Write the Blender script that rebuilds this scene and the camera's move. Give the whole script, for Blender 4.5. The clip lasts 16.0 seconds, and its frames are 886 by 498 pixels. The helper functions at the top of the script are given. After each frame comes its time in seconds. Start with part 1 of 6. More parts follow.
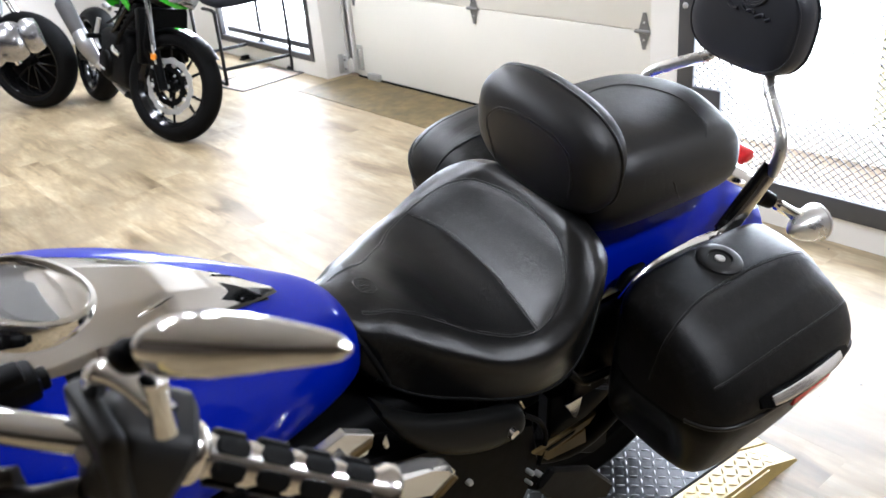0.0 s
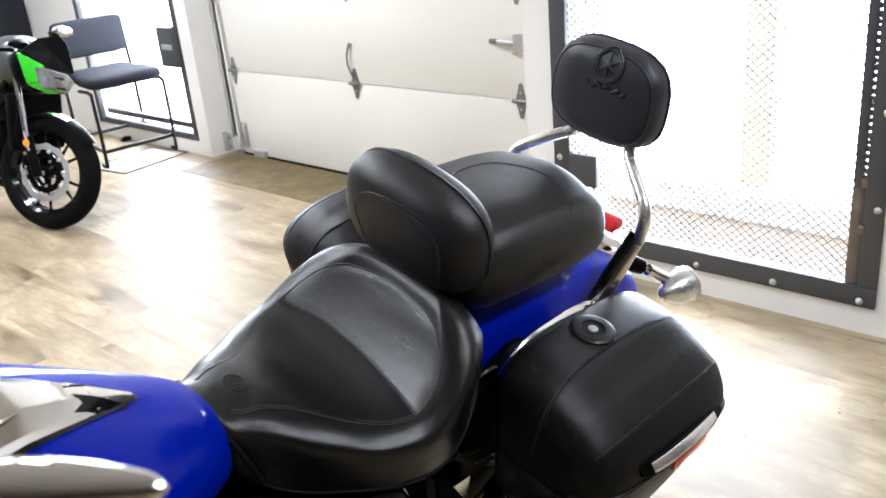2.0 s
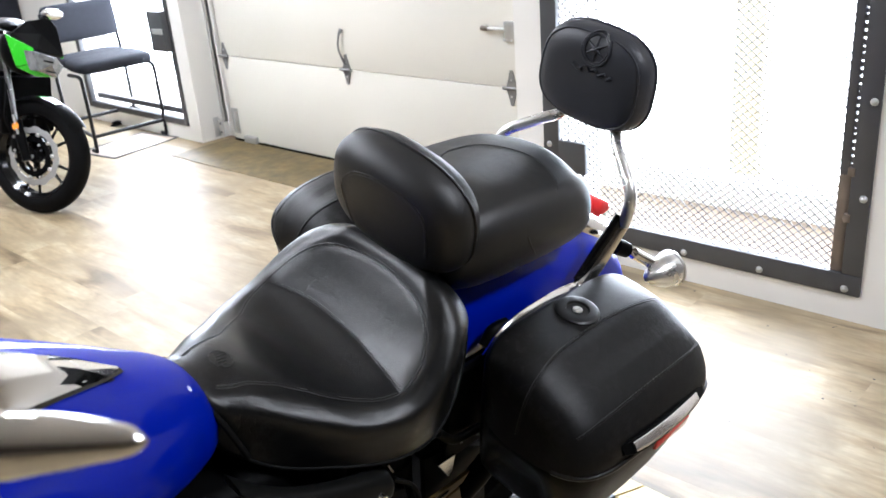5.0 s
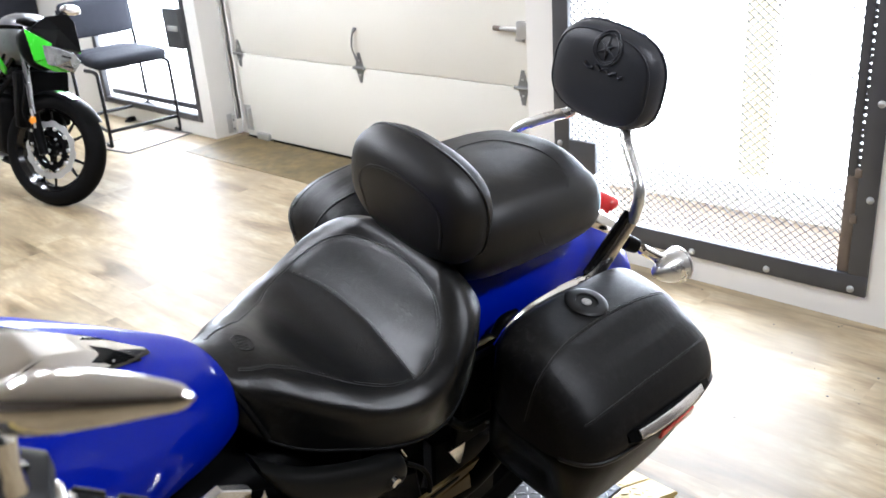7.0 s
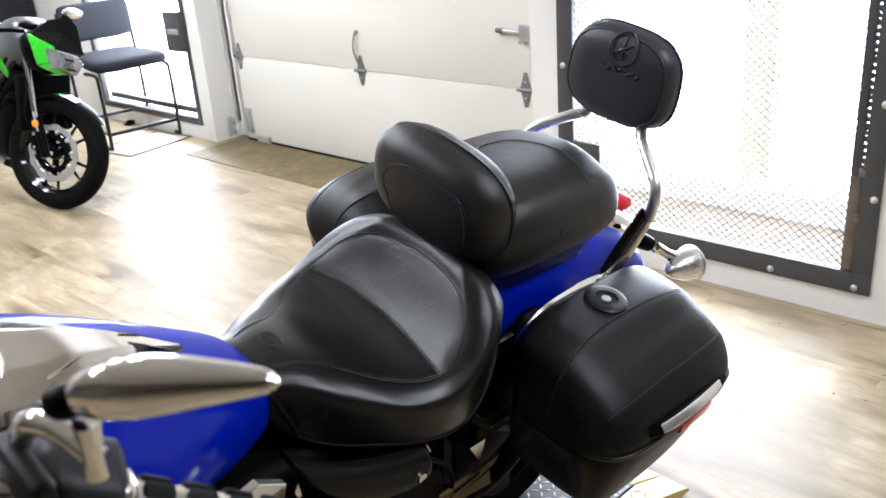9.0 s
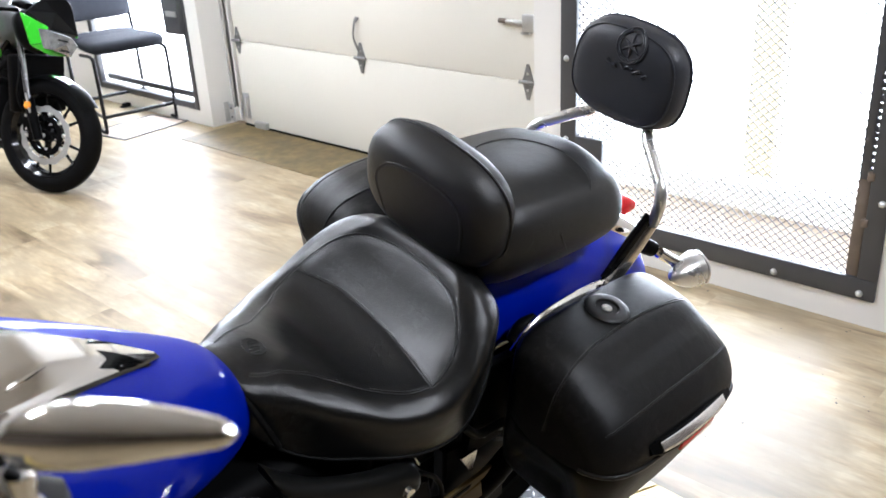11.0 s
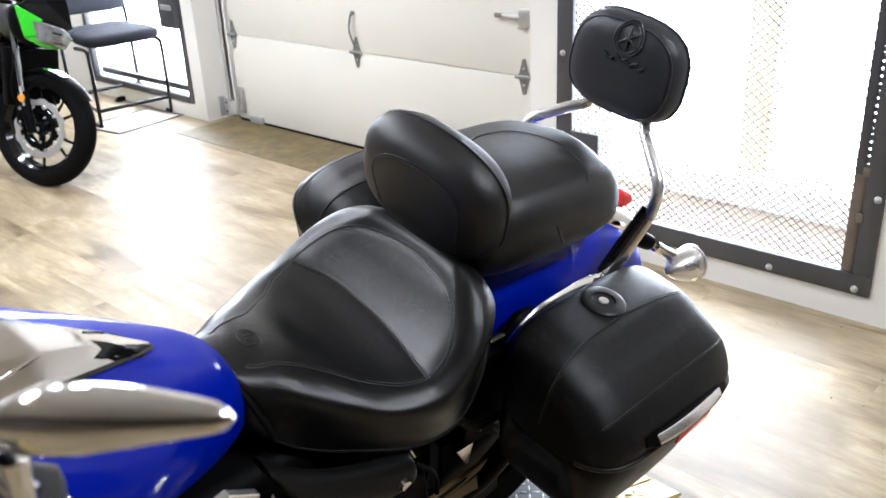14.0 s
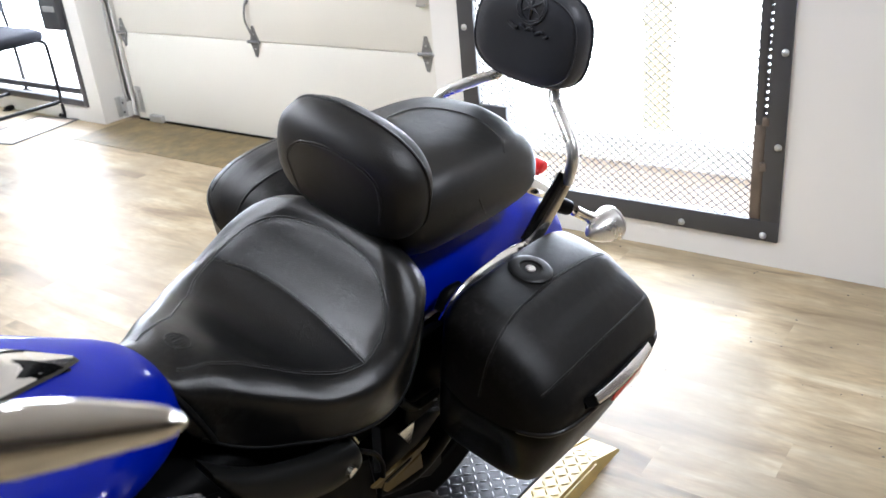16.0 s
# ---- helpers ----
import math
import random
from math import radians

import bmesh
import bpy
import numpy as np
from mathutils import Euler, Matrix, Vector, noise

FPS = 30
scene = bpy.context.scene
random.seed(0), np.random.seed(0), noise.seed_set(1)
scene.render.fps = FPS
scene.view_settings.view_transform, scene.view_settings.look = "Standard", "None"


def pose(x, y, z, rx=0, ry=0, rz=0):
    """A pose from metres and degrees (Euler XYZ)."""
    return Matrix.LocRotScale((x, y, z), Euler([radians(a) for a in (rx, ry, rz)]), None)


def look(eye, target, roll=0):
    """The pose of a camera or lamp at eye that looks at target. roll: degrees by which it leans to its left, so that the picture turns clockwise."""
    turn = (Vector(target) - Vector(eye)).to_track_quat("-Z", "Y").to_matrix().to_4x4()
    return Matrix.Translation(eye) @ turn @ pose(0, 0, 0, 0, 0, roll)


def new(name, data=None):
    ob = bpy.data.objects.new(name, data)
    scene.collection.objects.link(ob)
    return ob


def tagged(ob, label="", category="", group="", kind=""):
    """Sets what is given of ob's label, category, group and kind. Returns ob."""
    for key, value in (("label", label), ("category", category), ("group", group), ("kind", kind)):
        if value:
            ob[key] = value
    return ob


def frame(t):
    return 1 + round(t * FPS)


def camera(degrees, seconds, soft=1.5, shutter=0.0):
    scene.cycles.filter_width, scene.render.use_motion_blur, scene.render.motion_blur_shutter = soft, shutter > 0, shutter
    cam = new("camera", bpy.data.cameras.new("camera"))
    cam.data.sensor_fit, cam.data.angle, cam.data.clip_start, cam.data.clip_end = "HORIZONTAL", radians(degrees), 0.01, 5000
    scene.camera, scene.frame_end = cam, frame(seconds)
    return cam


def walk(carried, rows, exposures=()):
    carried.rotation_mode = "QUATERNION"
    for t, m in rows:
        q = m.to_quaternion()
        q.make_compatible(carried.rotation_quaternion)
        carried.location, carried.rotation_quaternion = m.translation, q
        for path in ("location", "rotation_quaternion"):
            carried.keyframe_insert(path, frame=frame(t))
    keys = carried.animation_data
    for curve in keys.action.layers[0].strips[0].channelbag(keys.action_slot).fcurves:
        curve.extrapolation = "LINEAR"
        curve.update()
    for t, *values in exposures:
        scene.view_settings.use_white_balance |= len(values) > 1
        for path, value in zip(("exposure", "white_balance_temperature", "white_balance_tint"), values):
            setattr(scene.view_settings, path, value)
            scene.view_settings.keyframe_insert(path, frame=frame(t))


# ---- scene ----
cam = camera(53.1, 16.0)
PATH = [
    (0, (0.01, 0.048, 1.499), (1.132, 1.461, 0.636), -5.0),
    (0.5, (0.036, 0.038, 1.506), (1.253, 1.401, 0.694), -4.8),
    (1, (0.052, 0.034, 1.509), (1.326, 1.362, 0.727), -5.1),
    (1.5, (0.057, 0.03, 1.515), (1.367, 1.34, 0.761), -5.3),
    (2, (0.061, 0.028, 1.519), (1.39, 1.323, 0.773), -5.3),
    (2.5, (0.061, 0.02, 1.514), (1.39, 1.307, 0.752), -5.3),
    (3, (0.058, 0.015, 1.516), (1.397, 1.295, 0.762), -5.1),
    (3.5, (0.056, 0.015, 1.514), (1.397, 1.285, 0.747), -4.8),
    (6, (0.052, 0.003, 1.505), (1.37, 1.296, 0.737), -4.4),
    (6.5, (0.044, -0.005, 1.508), (1.351, 1.299, 0.737), -4.3),
    (7, (0.012, -0.015, 1.512), (1.334, 1.275, 0.745), -4.2),
    (7.5, (-0.042, -0.006, 1.503), (1.321, 1.233, 0.723), -4.4),
    (8, (-0.102, -0.005, 1.503), (1.297, 1.182, 0.708), -5.2),
    (8.5, (-0.09, -0.004, 1.512), (1.332, 1.176, 0.745), -5.2),
    (9, (-0.04, 0.01, 1.514), (1.296, 1.289, 0.753), -4.2),
    (11.5, (0.025, 0.065, 1.508), (1.357, 1.329, 0.714), -2.7),
    (12, (0.027, 0.07, 1.505), (1.361, 1.326, 0.705), -2.7),
    (12.5, (0.024, 0.072, 1.503), (1.357, 1.331, 0.704), -2.5),
    (13, (0.024, 0.068, 1.501), (1.355, 1.329, 0.704), -2.4),
    (13.5, (0.022, 0.064, 1.503), (1.354, 1.329, 0.713), -2.4),
    (14, (0.022, 0.062, 1.502), (1.357, 1.322, 0.707), -2.6),
    (14.5, (0.024, 0.062, 1.501), (1.364, 1.312, 0.699), -2.8),
    (15, (0.028, 0.054, 1.499), (1.412, 1.256, 0.697), -3.0),
    (15.5, (0.0, 0.061, 1.499), (1.395, 1.242, 0.688), -2.9),
    (16, (0.017, 0.077, 1.497), (1.454, 1.182, 0.652), -5.5),
]
walk(cam, [(t, look(eye, target, roll)) for t, eye, target, roll in PATH], [(0, 0.75, 5620, 11), (16, 0.75, 5620, 11)])
cam.data.dof.use_dof, cam.data.dof.focus_distance, cam.data.dof.aperture_fstop = True, 2.1, 6.5

# ---------------------------------------------------------------- light
world = bpy.data.worlds.new("world")
scene.world = world
world.use_nodes = True
sky = world.node_tree.nodes.new("ShaderNodeTexSky")
sky.sky_type, sky.sun_disc = "NISHITA", False
sky.sun_elevation, sky.sun_rotation = radians(40), radians(60)
world.node_tree.links.new(sky.outputs[0], world.node_tree.nodes["Background"].inputs[0])
world.node_tree.nodes["Background"].inputs[1].default_value = 0.15


def area_lamp(name, m, sx, sy, power, colour):
    data = bpy.data.lights.new(name, "AREA")
    data.shape, data.size, data.size_y, data.energy, data.color = "RECTANGLE", sx, sy, power, colour
    ob = new(name, data)
    ob.matrix_world = m
    return ob


DAY = (0.96, 0.98, 1.0)
area_lamp("window_daylight", look((3.02, 1.45, 0.85), (0.5, 1.35, 0.35)), 1.15, 1.3, 43, DAY)
area_lamp("side_window_daylight", look((3.27, 5.95, 1.2), (1.0, 5.0, 0.4)), 1.2, 1.9, 42, DAY)

# ---------------------------------------------------------------- materials


def mat(name, base, rough=0.5, metal=0.0, vary=0.12, scale=6.0, bump=0.0, bump_scale=60.0, coat=0.0, island=0.0, spec=0.5, rough_vary=0.08, fine=0.0):
    m = bpy.data.materials.new(name)
    m.use_nodes = True
    t = m.node_tree
    b = t.nodes["Principled BSDF"]
    b.inputs["Metallic"].default_value = metal
    b.inputs["Coat Weight"].default_value = coat
    b.inputs["Coat Roughness"].default_value = 0.03
    b.inputs["Specular IOR Level"].default_value = spec
    co = t.nodes.new("ShaderNodeTexCoord")
    n = t.nodes.new("ShaderNodeTexNoise")
    n.inputs["Scale"].default_value, n.inputs["Detail"].default_value = scale, 6
    t.links.new(co.outputs["Object"], n.inputs["Vector"])
    ramp = t.nodes.new("ShaderNodeMix")
    ramp.data_type = "RGBA"
    ramp.inputs["A"].default_value = (*[c * (1 - vary) for c in base], 1)
    ramp.inputs["B"].default_value = (*[min(1, c * (1 + vary)) for c in base], 1)
    t.links.new(n.outputs["Fac"], ramp.inputs["Factor"])
    out = ramp.outputs["Result"]
    if fine:
        n3 = t.nodes.new("ShaderNodeTexNoise")
        n3.inputs["Scale"].default_value, n3.inputs["Detail"].default_value = bump_scale, 3
        t.links.new(co.outputs["Object"], n3.inputs["Vector"])
        mr3 = t.nodes.new("ShaderNodeMapRange")
        mr3.inputs["To Min"].default_value, mr3.inputs["To Max"].default_value = 1 - fine, 1 + fine
        t.links.new(n3.outputs["Fac"], mr3.inputs["Value"])
        hv = t.nodes.new("ShaderNodeHueSaturation")
        t.links.new(mr3.outputs[0], hv.inputs["Value"])
        t.links.new(out, hv.inputs["Color"])
        out = hv.outputs[0]
    if island:
        oi = t.nodes.new("ShaderNodeObjectInfo")
        mr2 = t.nodes.new("ShaderNodeMapRange")
        mr2.inputs["To Min"].default_value, mr2.inputs["To Max"].default_value = 1 - island, 1 + island
        t.links.new(oi.outputs["Random"], mr2.inputs["Value"])
        hv = t.nodes.new("ShaderNodeHueSaturation")
        t.links.new(mr2.outputs[0], hv.inputs["Value"])
        t.links.new(out, hv.inputs["Color"])
        out = hv.outputs[0]
    t.links.new(out, b.inputs["Base Color"])
    mr = t.nodes.new("ShaderNodeMapRange")
    mr.inputs["To Min"].default_value, mr.inputs["To Max"].default_value = max(0.01, rough - rough_vary), rough + rough_vary
    n2 = t.nodes.new("ShaderNodeTexNoise")
    n2.inputs["Scale"].default_value, n2.inputs["Detail"].default_value = scale * 4, 4
    t.links.new(co.outputs["Object"], n2.inputs["Vector"])
    t.links.new(n2.outputs["Fac"], mr.inputs["Value"])
    t.links.new(mr.outputs[0], b.inputs["Roughness"])
    if bump:
        bn = t.nodes.new("ShaderNodeTexNoise")
        bn.inputs["Scale"].default_value, bn.inputs["Detail"].default_value = bump_scale, 5
        t.links.new(co.outputs["Object"], bn.inputs["Vector"])
        bp = t.nodes.new("ShaderNodeBump")
        bp.inputs["Strength"].default_value, bp.inputs["Distance"].default_value = bump, 0.002
        t.links.new(bn.outputs["Fac"], bp.inputs["Height"])
        t.links.new(bp.outputs[0], b.inputs["Normal"])
    return m


def glow(name, colour, strength):
    m = bpy.data.materials.new(name)
    m.use_nodes = True
    b = m.node_tree.nodes["Principled BSDF"]
    b.inputs["Base Color"].default_value = (*colour, 1)
    b.inputs["Emission Color"].default_value = (*colour, 1)
    b.inputs["Emission Strength"].default_value = strength
    return m


def glass(name, colour=(1, 1, 1), rough=0.0):
    m = bpy.data.materials.new(name)
    m.use_nodes = True
    b = m.node_tree.nodes["Principled BSDF"]
    b.inputs["Base Color"].default_value = (*colour, 1)
    b.inputs["Transmission Weight"].default_value = 1
    b.inputs["Roughness"].default_value = rough
    b.inputs["IOR"].default_value = 1.45
    return m


def leather_mat(name, base=(0.0022, 0.0022, 0.0023), rough=0.36, bump=0.12, spec=0.3):
    """Black grained leather: pebble grain, a net of fine creases, scuffs and duller worn patches."""
    m = mat(name, base, rough, vary=0.25, scale=5, rough_vary=0.02, spec=spec)
    t = m.node_tree
    b = t.nodes["Principled BSDF"]
    co = t.nodes["Texture Coordinate"]

    def noise(scale, detail, distort, vec=None):
        n = t.nodes.new("ShaderNodeTexNoise")
        n.inputs["Scale"].default_value, n.inputs["Detail"].default_value, n.inputs["Distortion"].default_value = scale, detail, distort
        t.links.new(vec or co.outputs["Object"], n.inputs["Vector"])
        return n

    def remap(sock, a, c, lo, hi):
        r = t.nodes.new("ShaderNodeMapRange")
        for k, val in zip(("From Min", "From Max", "To Min", "To Max"), (a, c, lo, hi)):
            r.inputs[k].default_value = val
        t.links.new(sock, r.inputs["Value"])
        return r.outputs[0]

    def product(p, q):
        r = t.nodes.new("ShaderNodeMath")
        r.operation = "MULTIPLY"
        t.links.new(p, r.inputs[0])
        t.links.new(q, r.inputs[1])
        return r.outputs[0]

    def relief(height, strength, dist, under=None):
        r = t.nodes.new("ShaderNodeBump")
        r.inputs["Strength"].default_value, r.inputs["Distance"].default_value = strength, dist
        t.links.new(height, r.inputs["Height"])
        if under:
            t.links.new(under, r.inputs["Normal"])
        return r.outputs[0]

    # creases: edges of stretched, wandering cells, only where the hide was flexed
    warp = noise(9, 3, 0.5)
    mixv = t.nodes.new("ShaderNodeMix")
    mixv.data_type = "VECTOR"
    mixv.inputs["Factor"].default_value = 0.12
    t.links.new(co.outputs["Object"], mixv.inputs["A"])
    t.links.new(warp.outputs["Color"], mixv.inputs["B"])
    cr = t.nodes.new("ShaderNodeTexVoronoi")
    cr.feature, cr.inputs["Scale"].default_value = "DISTANCE_TO_EDGE", 40
    t.links.new(mixv.outputs["Result"], cr.inputs["Vector"])
    flexed = remap(noise(7, 2, 0).outputs["Fac"], 0.52, 0.68, 0, 1)
    crease = product(remap(cr.outputs["Distance"], 0.0, 0.06, -1, 0), flexed)
    soft = noise(26, 6, 0.8)
    n1 = relief(soft.outputs["Fac"], bump * 1.5, 0.0022)
    n2 = relief(crease, bump * 1.7, 0.0009, n1)
    v = t.nodes.new("ShaderNodeTexVoronoi")
    v.feature, v.inputs["Scale"].default_value = "DISTANCE_TO_EDGE", 330
    t.links.new(co.outputs["Object"], v.inputs["Vector"])
    n3 = relief(v.outputs["Distance"], bump * 2.6, 0.0009, n2)
    t.links.new(n3, b.inputs["Normal"])
    # thin scuffs that show a little paler
    scuff = remap(noise(60, 3, 1.0).outputs["Fac"], 0.5, 0.75, 0, 1)
    worn = product(scuff, remap(noise(4, 2, 0).outputs["Fac"], 0.42, 0.66, 0, 0.5))
    mx = t.nodes.new("ShaderNodeMix")
    mx.data_type = "RGBA"
    mx.inputs["B"].default_value = (0.03, 0.03, 0.03, 1)
    t.links.new(worn, mx.inputs["Factor"])
    t.links.new(b.inputs["Base Color"].links[0].from_socket, mx.inputs["A"])
    t.links.new(mx.outputs["Result"], b.inputs["Base Color"])
    return m


WALL = mat("white_wall_paint", (0.79, 0.775, 0.74), 0.6, vary=0.04, scale=2, bump=0.12, bump_scale=90)
CREAM = mat("cream_painted_steel", (0.74, 0.715, 0.645), 0.45, vary=0.04, scale=1.5, bump=0.15, bump_scale=140)
CEIL = mat("ceiling_paint", (0.52, 0.505, 0.48), 0.8, vary=0.1)
GREY_WALL = mat("brown_wall_paint", (0.10, 0.08, 0.062), 0.7, vary=0.1)
STEEL_DARK = mat("dark_painted_steel", (0.055, 0.056, 0.06), 0.45, vary=0.25, scale=9, bump=0.1)
STEEL = mat("galvanised_steel", (0.50, 0.50, 0.49), 0.38, 0.6, vary=0.2, scale=14)
RUST = mat("worn_bronze_paint", (0.14, 0.11, 0.085), 0.5, vary=0.4, scale=20)
WIRE = mat("black_mesh_wire", (0.03, 0.03, 0.03), 0.5, vary=0.2)
RUBBER = mat("black_rubber", (0.004, 0.004, 0.0042), 0.62, vary=0.2, scale=14, bump=0.1, spec=0.06)
SOFT_RUBBER = mat("matt_grip_rubber", (0.006, 0.006, 0.006), 0.55, vary=0.2, spec=0.1)
PLASTIC = mat("black_plastic", (0.002, 0.002, 0.0021), 0.42, vary=0.15, spec=0.06)
GLOSS_BLACK = mat("gloss_black_paint", (0.004, 0.004, 0.0042), 0.16, vary=0.1, coat=0.12, spec=0.25)
ENGINE = mat("dark_engine_metal", (0.002, 0.002, 0.0021), 0.5, 0.0, vary=0.3, scale=12, spec=0.05)
CHROME = mat("chrome", (0.86, 0.85, 0.83), 0.05, 1.0, vary=0.02, rough_vary=0.02)
CHROME_SOFT = mat("brushed_chrome", (0.90, 0.88, 0.85), 0.16, 1.0, vary=0.05, rough_vary=0.05)
BLUE = mat("metallic_blue_paint", (0.001, 0.011, 0.36), 0.45, 0.0, vary=0.12, scale=300, coat=0.34, rough_vary=0.03, spec=0.05)
LEATHER = leather_mat("black_leather", (0.0050, 0.0050, 0.0050), 0.32, 0.18, 0.46)
LEATHER_SOFT = leather_mat("black_leather_soft", (0.0060, 0.0060, 0.0062), 0.47, 0.20, 0.62)
LEATHER_DULL = leather_mat("black_leather_backrest", (0.036, 0.038, 0.046), 0.40, 0.2, 0.42)
BAG_LEATHER = leather_mat("black_bag_leather", (0.0030, 0.0029, 0.0028), 0.42, 0.20, 0.25)
BAG_EDGE = leather_mat("paler_bag_edge", (0.006, 0.006, 0.006), 0.34, 0.1, 0.4)
BAG_SHELL = leather_mat("black_bag_shell", (0.0012, 0.0012, 0.0012), 0.36, 0.08, 0.08)
SWITCH_PLASTIC = mat("matt_switch_plastic", (0.016, 0.016, 0.016), 0.5, vary=0.2, scale=30, bump=0.15, bump_scale=300, spec=0.3)
LOCK_PLASTIC = mat("satin_black_plastic", (0.012, 0.012, 0.012), 0.35, vary=0.15, spec=0.35)
COVER_PLASTIC = mat("satin_side_cover", (0.006, 0.0062, 0.006), 0.38, vary=0.2, spec=0.16)
PALE_CHROME = mat("bright_polished_metal", (0.92, 0.91, 0.89), 0.22, 0.9, vary=0.04)
SATIN_CHROME = mat("satin_chrome", (0.88, 0.87, 0.85), 0.28, 0.85, vary=0.06)
THREAD = mat("dark_thread", (0.075, 0.075, 0.073), 0.6)
GREEN = mat("bright_green_paint", (0.05, 0.44, 0.016), 0.25, vary=0.06, coat=1.0)
RED = mat("red_lens", (0.65, 0.02, 0.02), 0.12, vary=0.1, coat=1.0)
AMBER = mat("amber_lens", (0.8, 0.28, 0.03), 0.15, vary=0.1, coat=0.8)
CLEAR = glass("clear_lens")
YELLOW = mat("worn_yellow_paint", (0.48, 0.36, 0.125), 0.45, vary=0.4, scale=16, bump=0.1)
PLATE = mat("grey_tread_plate", (0.09, 0.09, 0.095), 0.4, 0.6, vary=0.3, scale=10)
LUG = mat("bare_tread_lug", (0.34, 0.34, 0.345), 0.38, 0.8, vary=0.25, scale=14)
CHAIR_CLOTH = mat("charcoal_cloth", (0.020, 0.021, 0.026), 0.85, spec=0.1, vary=0.15, scale=30, bump=0.5, bump_scale=500)
MAT_TILE = mat("brown_vinyl_mat", (0.128, 0.092, 0.034), 0.55, vary=0.8, scale=8, fine=0.6, bump_scale=22, bump=0.1)
WHITE_GLOW = glow("daylight_outside", (1.0, 1.0, 1.0), 5.0)
OUT_POST = mat("pale_yellow_post", (0.62, 0.55, 0.36), 0.7, vary=0.1)
OUT_WALL = mat("pale_kerb", (0.85, 0.82, 0.75), 0.8, vary=0.1)
DIAL = mat("grey_dial", (0.075, 0.075, 0.075), 0.35, 0.0, vary=0.05)
DIAL_PALE = mat("pale_display", (0.09, 0.09, 0.087), 0.5, vary=0.05, spec=0.1)
MARK = mat("dark_marking", (0.05, 0.05, 0.05), 0.5)
GLASSY_CABLE = mat("black_cable", (0.006, 0.006, 0.006), 0.3, vary=0.1)

# ---------------------------------------------------------------- mesh helpers


def finish(bm, smooth=40):
    bmesh.ops.recalc_face_normals(bm, faces=bm.faces)
    for f in bm.faces:
        f.smooth = True
    lim = radians(smooth)
    for e in bm.edges:
        e.smooth = not (len(e.link_faces) == 2 and e.calc_face_angle(0) > lim)
    return bm


def mesh_of(name, bm, material, smooth=40):
    finish(bm, smooth)
    me = bpy.data.meshes.new(name)
    bm.to_mesh(me)
    bm.free()
    me.materials.append(material)
    return me


def part(name, bm, material, parent, label="", smooth=40):
    ob = new(name, mesh_of(name, bm, material, smooth))
    ob.parent = parent
    return tagged(ob, label)


def thing(name, label, category, m=None, group="", kind=""):
    ob = new(name)
    ob.empty_display_size = 0.05
    if m is not None:
        ob.matrix_world = m
    return tagged(ob, label, category, group, kind)


def solid(name, bm, material, label, category, kind="", group="", m=None, smooth=40):
    ob = new(name, mesh_of(name, bm, material, smooth))
    if m is not None:
        ob.matrix_world = m
    return tagged(ob, label, category, group, kind)


def box(bm, lo, hi, bevel=0.0, m=None, segs=2):
    lo, hi = Vector(lo), Vector(hi)
    r = bmesh.ops.create_cube(bm, size=1)
    vs = r["verts"]
    bmesh.ops.scale(bm, vec=hi - lo, verts=vs)
    bmesh.ops.translate(bm, vec=(lo + hi) / 2, verts=vs)
    if bevel:
        es = list({e for v in vs for e in v.link_edges})
        g = bmesh.ops.bevel(bm, geom=es, offset=bevel, segments=segs, affect="EDGES", profile=0.5)
        vs = list({v for f in g["faces"] for v in f.verts} | {v for v in vs if v.is_valid})
    if m is not None:
        bmesh.ops.transform(bm, matrix=m, verts=[v for v in vs if v.is_valid])
    return bm


def boxes(*items, bevel=0.0):
    bm = bmesh.new()
    for lo, hi in items:
        box(bm, lo, hi, bevel)
    return bm


def loft(bm, rings, closed=True, caps=True):
    rows = [[bm.verts.new(p) for p in r] for r in rings]
    k = len(rows[0])
    for a, b in zip(rows, rows[1:]):
        for i in range(k if closed else k - 1):
            j = (i + 1) % k
            bm.faces.new((a[i], a[j], b[j], b[i]))
    if caps and closed:
        bm.faces.new(rows[0][::-1])
        bm.faces.new(rows[-1])
    return bm


def spline(keys, n):
    """n points along smooth curves through rows of numbers."""
    k = np.array(keys, float)
    out = []
    for s in np.linspace(0, len(k) - 1, n):
        i = min(int(s), len(k) - 2)
        t = s - i
        p1, p2 = k[i], k[i + 1]
        m1 = (k[i + 1] - k[i - 1]) / 2 if i > 0 else p2 - p1
        m2 = (k[i + 2] - k[i]) / 2 if i + 2 < len(k) else p2 - p1
        out.append((2 * t**3 - 3 * t**2 + 1) * p1 + (t**3 - 2 * t**2 + t) * m1 + (-2 * t**3 + 3 * t**2) * p2 + (t**3 - t**2) * m2)
    return np.array(out)


def tube(bm, pts, radius, segs=12, n=0, caps=True, flat=1.0):
    """A round bar along a smooth line; radius may be a list, one for each point."""
    pts = np.array(pts, float)
    rad = np.full(len(pts), radius) if np.isscalar(radius) else np.array(radius, float)
    if n:
        both = spline(np.c_[pts, rad], n)
        pts, rad = both[:, :3], both[:, 3]
    side = None
    rings = []
    for i, p in enumerate(pts):
        d = Vector(pts[min(i + 1, len(pts) - 1)] - pts[max(i - 1, 0)]).normalized()
        if side is None:
            side = d.orthogonal().normalized()
        side = (side - d * side.dot(d)).normalized()
        up = d.cross(side)
        rr = float(rad[i])
        rings.append([Vector(p) + (side * (rr * math.cos(a)) + up * (flat * rr * math.sin(a))) for a in np.linspace(0, 2 * math.pi, segs, endpoint=False)])
    return loft(bm, rings, caps=caps)


